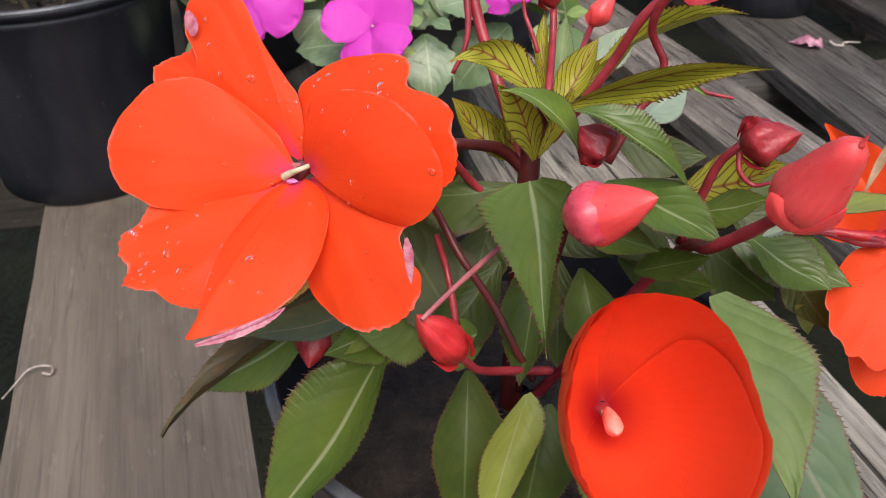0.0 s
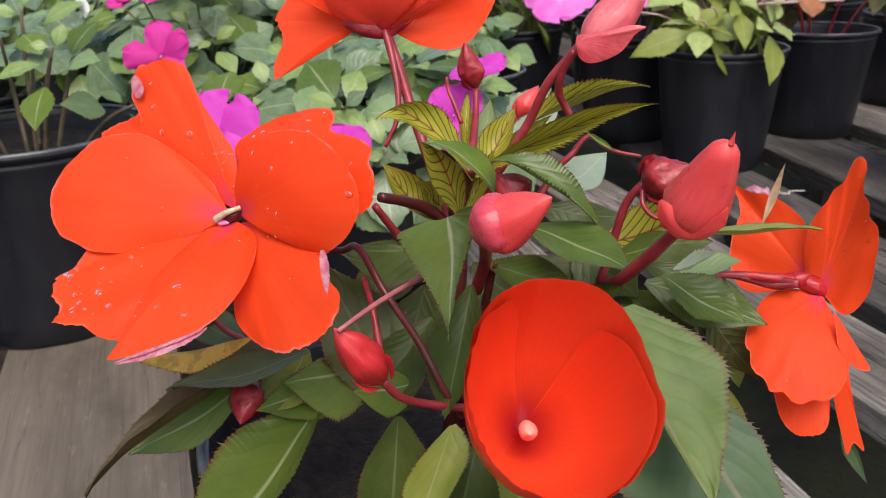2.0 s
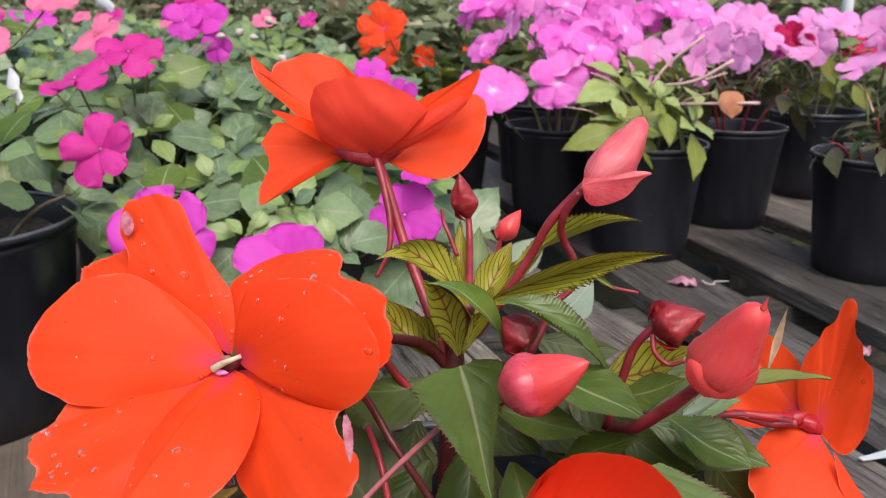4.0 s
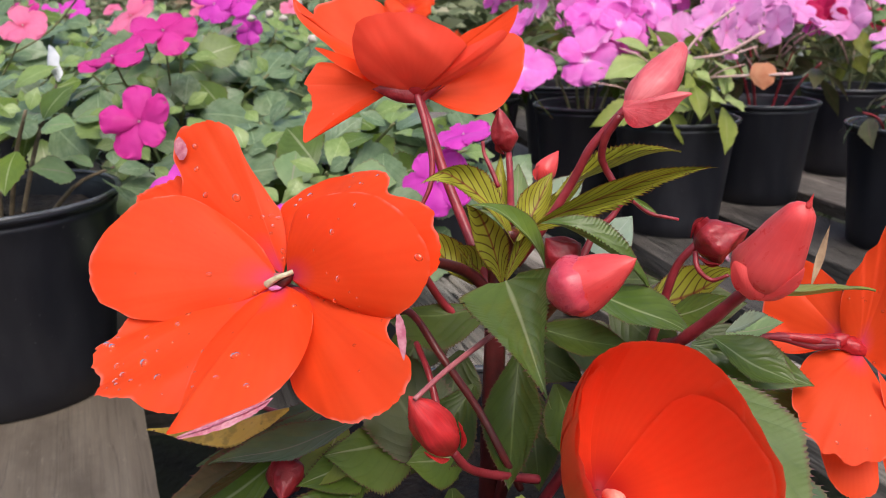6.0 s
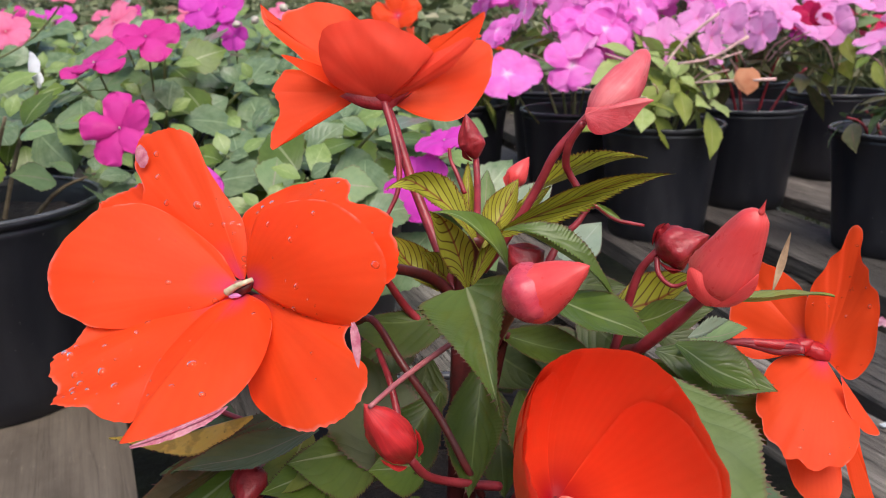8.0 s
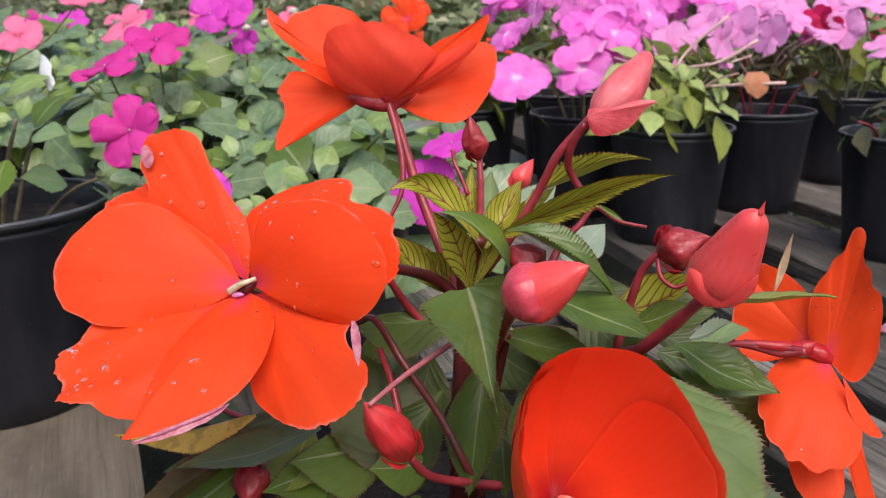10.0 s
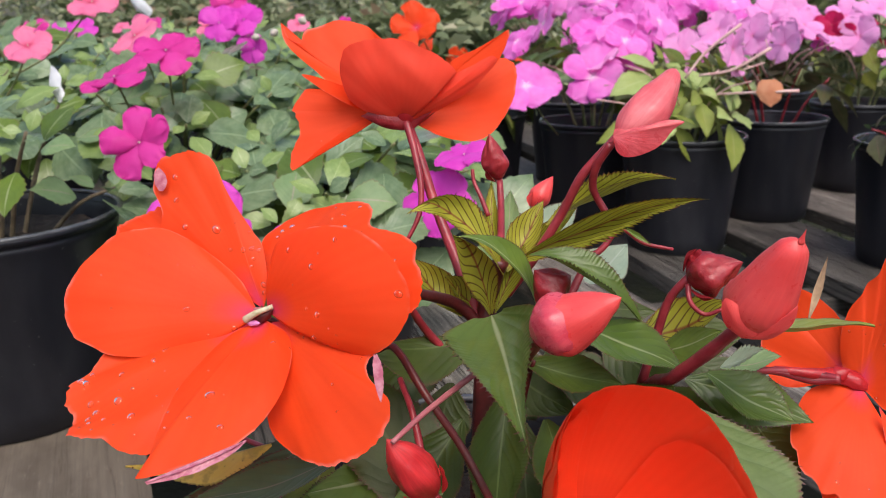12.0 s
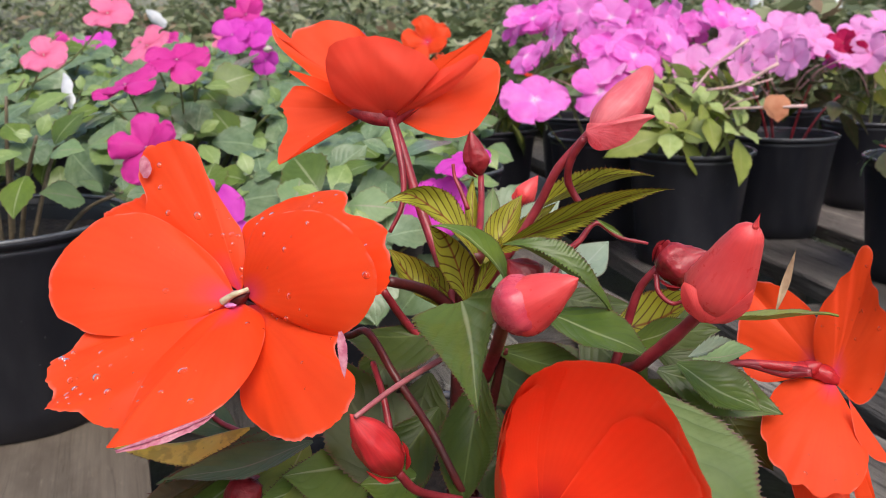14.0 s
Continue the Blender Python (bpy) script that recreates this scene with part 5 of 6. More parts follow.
leaf(LEAF, (0.0167, 0.1045, 0.1680), (-0.0085, 0.0835, 0.1674), (0.0093, 0.0821, 0.1595), (0.0015, 0.1022, 0.1701), 0.5)
leaf(LEAF_DARK_SHADED, (0.0267, 0.0915, 0.1590), (-0.0070, 0.1101, 0.1947), (0.0009, 0.0945, 0.1708), (0.0193, 0.1114, 0.1788), 0.5)
leaf(LEAF, (0.0308, 0.0938, 0.1678), (0.0184, 0.0734, 0.1748), (0.0266, 0.0777, 0.1658), (0.0200, 0.0906, 0.1716), 0.5)
leaf(LEAF_YELLOW, (-0.0196, 0.0875, 0.1790), (-0.0546, 0.0722, 0.1764), (-0.0322, 0.0752, 0.1722), (-0.0361, 0.0812, 0.1746), 0.48, label="yellow dying leaf with brown blotches", teeth=18, tooth=0.07)
leaf(LEAF_TEAL, (-0.0356, 0.1080, 0.1636), (-0.0612, 0.1135, 0.1709), (-0.0511, 0.1048, 0.1652), (-0.0493, 0.1193, 0.1687), 0.5)
leaf(LEAF_DARK_SHADED, (0.0521, 0.1112, 0.1820), (0.0653, 0.0812, 0.1697), (0.0519, 0.0921, 0.1764), (0.0674, 0.0949, 0.1783), 0.5)
leaf(LEAF_DARK_SHADED, (0.0288, 0.1103, 0.1799), (0.0171, 0.0809, 0.1666), (0.0161, 0.0949, 0.1757), (0.0309, 0.0881, 0.1691), 0.5)
leaf(LEAF, (0.0068, 0.1014, 0.1655), (-0.0127, 0.0743, 0.1631), (-0.0072, 0.0927, 0.1669), (0.0042, 0.0802, 0.1599), 0.5)

leaf(LEAF_TEAL, (-0.0047, 0.0870, 0.1829), (-0.0350, 0.0691, 0.1700), (-0.0153, 0.0753, 0.1761), (-0.0205, 0.0804, 0.1775), 0.5)
leaf(LEAF_TEAL, (0.0027, 0.0807, 0.1810), (-0.0293, 0.0621, 0.1757), (-0.0088, 0.0653, 0.1777), (-0.0177, 0.0769, 0.1790), 0.5, label="grey-green leaf below the open flower")
# inner fill leaves, their shade given by the darker green
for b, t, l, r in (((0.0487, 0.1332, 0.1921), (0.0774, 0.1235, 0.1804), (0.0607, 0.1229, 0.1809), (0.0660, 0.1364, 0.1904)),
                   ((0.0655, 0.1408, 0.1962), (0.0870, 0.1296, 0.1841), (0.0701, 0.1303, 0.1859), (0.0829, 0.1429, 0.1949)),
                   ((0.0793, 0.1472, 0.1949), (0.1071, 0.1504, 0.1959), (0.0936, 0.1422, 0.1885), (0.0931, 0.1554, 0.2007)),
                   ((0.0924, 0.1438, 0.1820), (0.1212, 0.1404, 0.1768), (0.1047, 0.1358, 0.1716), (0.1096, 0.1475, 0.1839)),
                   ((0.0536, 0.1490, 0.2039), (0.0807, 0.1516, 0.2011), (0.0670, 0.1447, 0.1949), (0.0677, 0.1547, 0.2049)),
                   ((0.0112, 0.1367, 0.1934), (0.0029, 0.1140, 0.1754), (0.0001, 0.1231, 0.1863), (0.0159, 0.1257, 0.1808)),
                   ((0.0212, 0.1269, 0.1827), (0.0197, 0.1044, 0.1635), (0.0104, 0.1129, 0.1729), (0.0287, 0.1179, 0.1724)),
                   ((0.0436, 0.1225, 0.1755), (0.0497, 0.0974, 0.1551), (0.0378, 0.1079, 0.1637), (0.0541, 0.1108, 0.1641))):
    leaf(LEAF_DARK_SHADED, b, t, l, r, 0.5)
leaf(LEAF_DARK_SHADED, (0.0341, 0.1349, 0.1874), (0.0590, 0.1296, 0.1746), (0.0426, 0.1260, 0.1756), (0.0508, 0.1412, 0.1862), 0.5)
leaf(LEAF_OLD, (0.0535, 0.1488, 0.1831), (0.0332, 0.1396, 0.1696), (0.0463, 0.1366, 0.1687), (0.0405, 0.1508, 0.1811), 0.5)
leaf(LEAF_UNDER, (0.0965, 0.1107, 0.2020), (0.1073, 0.1173, 0.2052), (0.1008, 0.1108, 0.2033), (0.1024, 0.1160, 0.2060), 0.5, teeth=7, tooth=0.35, label="tattered pale leaf tip")
leaf(LEAF_OLD, (0.0938, 0.1157, 0.1980), (0.1161, 0.1129, 0.1876), (0.1033, 0.1055, 0.1918), (0.1093, 0.1200, 0.1962), 0.5, label="olive-green leaf with red toothed edge", tooth=0.14)


# ---- rain drops on the petals ----
def drop_mesh(seed):
    verts, faces = [], []
    for i in range(7):
        p = math.pi * i / 6
        for k in range(10):
            g = 2 * math.pi * k / 10
            r = math.sin(p) * (1 + 0.12 * math.sin(2 * g + seed))
            verts.append((r * math.cos(g), r * math.sin(g), math.cos(p) * 0.5))
    for i in range(6):
        for k in range(10):
            a, c = i * 10 + k, i * 10 + (k + 1) % 10
            faces.append((a, c, c + 10, a + 10))
    return mesh_of("water_drop", verts, faces, WATER)


DROPS = [drop_mesh(s) for s in range(3)]


def wet(flower, petal_ob, count, seed, lo=0.35, hi=0.95, small=0.00025, large=0.0012):
    r = random.Random(seed)
    me = petal_ob.data
    layer = me.uv_layers[0].data
    made = 0
    while made < count:
        p = me.polygons[r.randrange(len(me.polygons))]
        u, v = layer[p.loop_start].uv
        if not (lo < u < hi and 0.06 < v < 0.94):
            continue
        size = small + (large - small) * r.random() ** 3.5
        part("water_drop", r.choice(DROPS), flower, "", facing_at(p.center, p.normal, size, r.uniform(0, 360)))
        made += 1


def facing_at(p, n, size, turn):
    q = Vector(n).to_track_quat("Z", "Y").to_matrix().to_4x4()
    return Matrix.Translation(p) @ q @ pose(0, 0, 0, 0, 0, turn) @ Matrix.Scale(size, 4)


for k, (which, count) in enumerate(((0, 14), (2, 10), (3, 44), (4, 8), (5, 6), (6, 16), (7, 24))):
    wet(flower_a, A_PETALS[which], count, 50 + k, 0.45 if which in (3, 7) else 0.3)


wet(flower_a, A_PETALS[3], 7, 90, 0.55, 0.97, 0.0009, 0.0017)
wet(flower_j, J_PETALS["upright"], 14, 71, 0.4)
wet(flower_j, J_PETALS["lower"], 6, 72, 0.3, large=0.0006)


PINK_ORANGE = plain_material("wilted_orange_petal", (0.72, 0.26, 0.13), (0.80, 0.36, 0.20), 80, 0.5, 0.3, 0.0005, 0.2)


PISTIL_PALE = plain_material("whitish_bud_skin", (0.45, 0.42, 0.34), (0.60, 0.48, 0.46), 120, 0.45, 0.2)


SPENT_BROWN = plain_material("dried_stalk_skin", (0.20, 0.15, 0.12), (0.42, 0.36, 0.32), 220, 0.7, 0.4)


# ---- small litter on the bench ----
def litter(material, x, y, size, turn, label, category="fallen petal", seed=0, z=0.0008):
    me = blade("fallen_petal", material, (-size, 0, 0.0), (size, 0, 0.001), (0.1 * size, -size * 0.5, 0.003), (0.0, size * 0.45, 0.0035), 0.55, bulge=0.22, ruffle=0.45, seed=seed, front=(0, 0, 1), nu=18, nv=14, lobes=0.2)
    return tagged(part("fallen_petal", me, None, "", pose(x, y, z + 0.001, 0, 0, turn)), label, category)


DRIED_PINK = plain_material("dried_pink_petal", (0.34, 0.10, 0.17), (0.62, 0.34, 0.42), 160, 0.55, 0.6, 0.0008, 0.15)
litter(DRIED_PINK, 0.167, 0.831, 0.017, -10, "shrivelled pale pink petal lying on a slat", seed=3)
orange = blade("petal", PINK_ORANGE, (0, 0, 0), (0.004, 0, -0.030), (-0.013, 0.002, -0.010), (0.016, -0.002, -0.009), 0.32, bulge=0.05, ruffle=0.12, seed=4, nu=12, nv=10, claw=0.5, shape=0.9)
ob = part("fallen_petal", orange, None, "", Matrix.Translation((0.2045, 0.8758, 0.2190)))
tagged(ob, "wilted orange petal caught on a leaf over a black pot", "fallen petal")
WITHERED = plain_material("withered_white_petal", (0.62, 0.63, 0.66), (0.76, 0.76, 0.78), 90, 0.5, 0.3, 0.0006, 0.3)
for tip, foot, wide in (((-0.3405, 0.4183, 0.2358), (-0.3639, 0.4400, 0.2605), 0.0045), ((-0.4768, 0.7519, 0.3001), (-0.5139, 0.7686, 0.3202), 0.0055)):
    mid = (V(tip) + V(foot)) / 2
    me = blade("fallen_petal", WITHERED, foot, tip, mid - Vector((wide, 0, wide)), mid + Vector((wide, 0, wide)), 0.5, bulge=0.12, ruffle=0.12, seed=9, nu=18, nv=10)
    tagged(part("fallen_petal", me), "withered white petal caught among impatiens leaves", "fallen petal")
litter(DRIED_PINK, 0.3119, 0.6620, 0.013, 20, "small crumpled pink petal lying on a slat", seed=5)
hook = part("dry_stalk", tube_mesh("dry_stalk", PISTIL_PALE, [(0.192, 0.848, 0.002), (0.196, 0.838, 0.002), (0.204, 0.838, 0.002), (0.206, 0.848, 0.002), (0.222, 0.853, 0.002)], 0.0012, 0.0006))
tagged(hook, "pale dried curled stalk on a slat", "stalk")
tag = bmesh.new()
bmesh.ops.create_cube(tag, size=1, matrix=Matrix.Diagonal((0.016, 0.078, 0.0008, 1)))
for v in tag.verts:
    if v.co.y < 0:
        v.co.x *= 0.25
bmesh.ops.bevel(tag, geom=tag.edges[:], offset=0.0003, segments=1)
tag_mesh = bpy.data.meshes.new("plant_label")
tag.to_mesh(tag_mesh)
tag_mesh.materials.append(LABEL)
tag_at = (0.2960, 0.4828, 0.0000)
tagged(part("plant_label", tag_mesh, None, "", pose(tag_at[0], tag_at[1], 0.002, 0, 0, -60)), "blank white plastic plant label on a slat", "plant label")
knot = part("dry_debris", bud_mesh("dry_debris", STEM_DARK, (0.128, 0.290, 0.002), (0.152, 0.298, 0.003), 0.006, 0.5, 0.6))
tagged(knot, "dark dried plant scrap lying on a slat", "debris")
twig = part("dry_twig", tube_mesh("dry_twig", SPENT_BROWN, [(-0.2626, 0.1450, 0.0012), (-0.2634, 0.1553, 0.0020), (-0.2641, 0.1659, 0.0030), (-0.2591, 0.1709, 0.0040), (-0.2528, 0.1733, 0.0030), (-0.2502, 0.1695, 0.0015), (-0.2557, 0.1687, 0.0015)], 0.0004, 0.0009))
tagged(twig, "curled pale dry twig on the brown plank", "twig")

# ---- leaf and flower shapes for the other plants ----
rnd = random.Random(7)


def round_leaf(material, seed, length=0.034, width=0.025, pointed=False, teeth=8):
    return blade("leaf", material, (0, 0, 0), (0, length, -length * 0.12), (-width / 2, length * 0.5, length * 0.05), (width / 2, length * 0.5, length * 0.05), 0.5,
                 C=(0, length * 0.5, length * 0.14), bulge=-0.02, ruffle=0.04, seed=seed, front=(0, 0, 1), nu=30 if pointed else 18, nv=6, pointed=pointed, claw=0.12, teeth=teeth, tooth=0.18 if pointed else 0.08)


ROUND = [round_leaf(m, s, l, w, p) for m, s, l, w, p in ((LEAF_ROUND, 1, 0.042, 0.031, True), (LEAF_ROUND, 2, 0.030, 0.025, False), (LEAF, 3, 0.038, 0.028, True), (LEAF_ROUND, 4, 0.052, 0.037, True))]
ROUND += [round_leaf(LEAF_PALE, 22, 0.034, 0.026, True), round_leaf(LEAF_OLD, 23, 0.036, 0.028, True)]
ROUND += [round_leaf(m, s, l, w, True) for m, s, l, w in ((LEAF_ROUND, 5, 0.052, 0.030), (LEAF_ROUND2, 6, 0.036, 0.022))]
FRESH = [round_leaf(LEAF_ROUND2, 31, 0.034, 0.020, True), round_leaf(LEAF_ROUND, 32, 0.036, 0.022, True), round_leaf(LEAF_ROUND2, 33, 0.030, 0.018, True)]
LONG = [round_leaf(m, s, l, w, True, 9) for m, s, l, w in ((LEAF, 6, 0.055, 0.021), (LEAF_PALE, 7, 0.060, 0.026), (LEAF_LIME, 8, 0.050, 0.022), (LEAF_DARK_SHADED, 9, 0.058, 0.022))]
WINE = [round_leaf(m, s, l, w, True, 9) for m, s, l, w in ((LEAF_WINE, 61, 0.050, 0.017), (LEAF_DARK_SHADED, 62, 0.044, 0.016), (LEAF_WINE, 63, 0.056, 0.019), (LEAF_TEAL, 64, 0.046, 0.015))]

LIGHT = [round_leaf(m, s, l, w, True, 11) for m, s, l, w in ((LEAF_LIGHT, 16, 0.050, 0.030), (LEAF_LIGHT, 17, 0.042, 0.026), (LEAF_LIME, 18, 0.050, 0.022))]


def flower_mesh(material, seed, size=0.020, cup=0.1, wide=0.5):
    """An open five-petalled flower that faces +z, as one mesh."""
    r = random.Random(seed)
    verts, faces, uvs = [], [], []
    for k in range(5):
        g = 2 * math.pi * k / 5 + r.uniform(-0.12, 0.12)
        d, e = Vector((math.cos(g), math.sin(g), 0)), Vector((-math.sin(g), math.cos(g), 0))
        l = size * r.uniform(0.9, 1.1)
        up = Vector((0, 0, l * (cup + r.uniform(-0.28, 0.30))))
        me = blade("petal", material, (0, 0, 0.0004 * k), d * l + up, d * l * 0.66 - e * l * wide + up * 0.4, d * l * 0.66 + e * l * wide + up * 0.7, 0.66,
                   bulge=r.uniform(-0.04, 0.10), ruffle=0.19, curl=r.uniform(-0.10, 0.08), seed=seed + k, front=(0, 0, 1), nu=12, nv=12, claw=0.16, notch=0.14, shape=0.42)
        base = len(verts)
        verts += [v.co.copy() for v in me.vertices]
        uvs += [None] * len(me.vertices)
        layer = me.uv_layers[0].data
        for loop in me.loops:
            uvs[base + loop.vertex_index] = tuple(layer[loop.index].uv)
        faces += [tuple(base + i for i in p.vertices) for p in me.polygons]
        bpy.data.meshes.remove(me)
    return mesh_of("flower", verts, faces, material, uvs)


FLOWERS = {key: [flower_mesh(mat, s + i * 10, size, cup, wide) for i in range(4)] for key, mat, s, size, cup, wide in (
    ("purple", PURPLE, 100, 0.021, 0.05, 0.47), ("magenta", MAGENTA, 200, 0.022, 0.12, 0.40), ("pink", PINK, 300, 0.021, 0.1, 0.45), ("mauve", MAUVE, 400, 0.031, 0.08, 0.47),
    ("pale", PALE, 500, 0.030, 0.15, 0.44), ("red", RED, 600, 0.026, 0.25, 0.46), ("crimson", CRIMSON, 700, 0.026, 0.2, 0.46))}
EYE_MESH = bud_mesh("eye", PISTIL_PALE, (0, 0, -0.001), (0, 0, 0.0028), 0.0009, 0.5, 0.05)


def facing(p, direction, turn=0.0, size=1.0):
    q = Vector(direction).to_track_quat("Z", "Y").to_matrix().to_4x4()
    return Matrix.Translation(p) @ q @ pose(0, 0, 0, 0, 0, turn) @ Matrix.Scale(size, 4)


def add_flower(root, key, p, direction, size=1.0, foot=None):
    """A flower of the plant at world place p, with its stalk."""
    inv = root.matrix_basis.inverted()
    q = inv @ V(p)
    d = inv.to_3x3() @ V(direction)
    ob = part("flower", rnd.choice(FLOWERS[key]), root, "", facing(q, d, rnd.uniform(0, 72), size))
    part("eye", EYE_MESH, ob)
    low = Vector((q.x * 0.55, q.y * 0.55, max(0.12, q.z - 0.07))) if foot is None else inv @ V(foot)
    part("stalk", tube_mesh("stalk", STEM_GREEN, [q - d.normalized() * 0.0015, (q + low) / 2 - d.normalized() * 0.012, low], 0.0009, 0.0012, 5, 3), root)


def bush(root, meshes, tips, radius, low, high, seed, size=1.0, droop=18, lean=(0, 0), stem_mat=STEM_GREEN, whorl=9, young=None, reach=1.0):
    """Stems that fan out from the soil; each ends in a whorl of leaves, small and fresh at the top, large and spreading below."""
    r = random.Random(seed)
    young = young or meshes
    for i in range(tips):
        g = 2.39996 * i + r.uniform(-0.3, 0.3)
        k = math.sqrt((i + 0.5) / tips)
        top = Vector((lean[0] + math.cos(g) * radius * k, lean[1] + math.sin(g) * radius * k, low + (high - low) * math.sqrt(max(0.0, 1 - 0.9 * k * k)) + r.uniform(-0.018, 0.012)))
        foot = Vector((math.cos(g) * 0.022 * k, math.sin(g) * 0.022 * k, 0.112))
        mid = foot * 0.45 + top * 0.55 + Vector((0, 0, 0.012))
        part("stem", tube_mesh("stem", stem_mat, [foot, mid, top], 0.0022, 0.0011, 6, 4), root)
        outward = Vector((math.cos(g), math.sin(g), 0)) * k
        turn0 = r.uniform(0, 360)
        lie = (outward * 0.55 + Vector((r.uniform(-0.25, 0.35), r.uniform(-0.75, -0.25), 1.0))).to_track_quat("Z", "Y").to_matrix()
        for j in range(whorl):
            f = j / (whorl - 1)
            turn = turn0 + 137.5 * j + r.uniform(-18, 18)
            flat = Vector((-math.sin(radians(turn)), math.cos(radians(turn)), 0))
            at = top.lerp(mid, 0.42 * f) + lie @ (flat * (0.003 + 0.016 * f * reach) - Vector((0, 0, 0.004 * f)))
            pitch = 30 - (32 + droop) * f + r.uniform(-14, 14)
            m = Matrix.Translation(at) @ lie.to_4x4() @ pose(0, 0, 0, 0, 0, turn) @ pose(0, 0, 0, pitch, r.uniform(-20, 20), 0) @ Matrix.Scale(size * (0.42 + 0.78 * f) * r.uniform(0.8, 1.2), 4)
            part("leaf", r.choice(young if f < 0.4 else meshes), root, "", m)


STEM_WOODY = plain_material("woody_stem_skin", (0.10, 0.075, 0.045), (0.20, 0.15, 0.09), 150, 0.6, 0.4, 0.0005)
UPFRONT = (0.1, -0.75, 0.55)

# ---- the bedding impatiens on the other side of the plank ----
bed = "bedding impatiens on the bench"
p_l = potted("bedding_impatiens", -0.397, 0.392, "leggy green impatiens with bare stems in a black pot", "potted plant", group=bed, wide=1.18, tall=1.07, level=0.136)
bush(p_l, ROUND, 9, 0.095, 0.150, 0.250, 11, 0.9, droop=-4, stem_mat=STEM_WOODY, young=FRESH, whorl=8)
p_m = potted("bedding_impatiens", -0.175, 0.520, "leafy green impatiens with purple flowers in a black pot", "potted plant", group=bed)
bush(p_m, ROUND, 27, 0.150, 0.10, 0.205, 12, 1.05, lean=(0.02, -0.03), young=FRESH)
p_n = potted("bedding_impatiens", -0.390, 0.640, "leafy green impatiens with magenta flowers in a black pot", "potted plant", group=bed)
bush(p_n, ROUND, 27, 0.155, 0.13, 0.255, 13, 1.1, young=FRESH)
p_o = potted("bedding_impatiens", -0.160, 0.760, "leafy green impatiens in a black pot", "potted plant", group=bed)
bush(p_o, ROUND, 24, 0.135, 0.12, 0.245, 14, 1.05, lean=(-0.075, -0.02), young=FRESH)
p_p = potted("bedding_impatiens", -0.640, 0.560, "leafy green impatiens with pink flowers in a black pot", "potted plant", group=bed)
bush(p_p, ROUND, 22, 0.155, 0.13, 0.265, 15, 1.1, young=FRESH)
p_q = potted("bedding_impatiens", -0.460, 0.920, "leafy green impatiens with pink and purple flowers in a black pot", "potted plant", group=bed)
bush(p_q, ROUND, 28, 0.170, 0.14, 0.290, 16, 1.1, young=FRESH)
p_r = potted("bedding_impatiens", -0.760, 0.860, "leafy green impatiens in a black pot", "potted plant", group=bed)
bush(p_r, ROUND, 22, 0.170, 0.14, 0.290, 17, 1.1, young=FRESH)
for i, (x, y) in enumerate(((-0.74, 1.17), (-0.58, 1.40), (-1.02, 1.12), (-0.90, 1.46), (-1.20, 1.42), (-1.02, 0.78))):
    far = potted("bedding_impatiens", x, y, "leafy green impatiens with a few pink flowers in a black pot", "potted plant", group=bed)
    bush(far, ROUND, 17, 0.165, 0.14, 0.285, 60 + i, 1.15, young=FRESH)
    for j in range(3):
        g = 2.1 * j + i
        add_flower(far, ("pink", "magenta", "purple")[(i + j) % 3], (x + 0.11 * math.cos(g), y + 0.11 * math.sin(g) - 0.03, 0.285), (0.1 * j, -0.6, 0.7), 1.0)
add_flower(p_m, "purple", (-0.1943, 0.3499, 0.1689), (0.25, -0.8, 0.5), 1.4)
add_flower(p_m, "purple", (-0.1177, 0.3551, 0.1535), (0.1, -0.75, 0.6), 1.35)
add_flower(p_m, "purple", (-0.0589, 0.4247, 0.1696), (0.1, -0.85, 0.45), 1.2)
add_flower(p_m, "purple", (-0.0422, 0.4308, 0.2008), (0.0, -0.3, 0.95), 0.95)
add_flower(p_n, "magenta", (-0.2602, 0.3903, 0.2113), (0.15, -0.8, 0.5), 1.15)
add_flower(p_n, "magenta", (-0.3360, 0.4764, 0.2487), (0.0, -0.45, 0.9), 1.2)
add_flower(p_n, "magenta", (-0.3248, 0.5344, 0.2669), (0.3, -0.6, 0.7), 1.25)
add_flower(p_n, "pink", (-0.3778, 0.5718, 0.2788), (-0.2, -0.6, 0.7), 1.1)
add_flower(p_p, "pink", (-0.4762, 0.6493, 0.3114), (0.2, -0.5, 0.7), 1.2)
add_flower(p_p, "pink", (-0.5057, 0.5851, 0.2709), (0.2, -0.6, 0.7), 1.1)
add_flower(p_q, "purple", (-0.4121, 0.7864, 0.2893), UPFRONT, 1.1)
add_flower(p_q, "purple", (-0.3874, 0.7999, 0.2923), UPFRONT, 1.2)
add_flower(p_q, "purple", (-0.3701, 0.7852, 0.2603), (0.1, -0.9, 0.2), 0.9)
add_flower(p_q, "magenta", (-0.4205, 0.8390, 0.3144), UPFRONT, 1.2)
add_flower(p_o, "purple", (-0.1700, 0.7251, 0.2410), (0.3, -0.5, 0.6), 0.9)
add_flower(p_o, "purple", (-0.1341, 0.7022, 0.2211), (0.2, -0.8, 0.3), 0.9)

# ---- the New Guinea impatiens across the bench ----
SPENT = plain_material("spent_stalk_skin", (0.62, 0.34, 0.33), (0.76, 0.54, 0.50), 90, 0.5, 0.2)
row = "New Guinea impatiens across the bench"


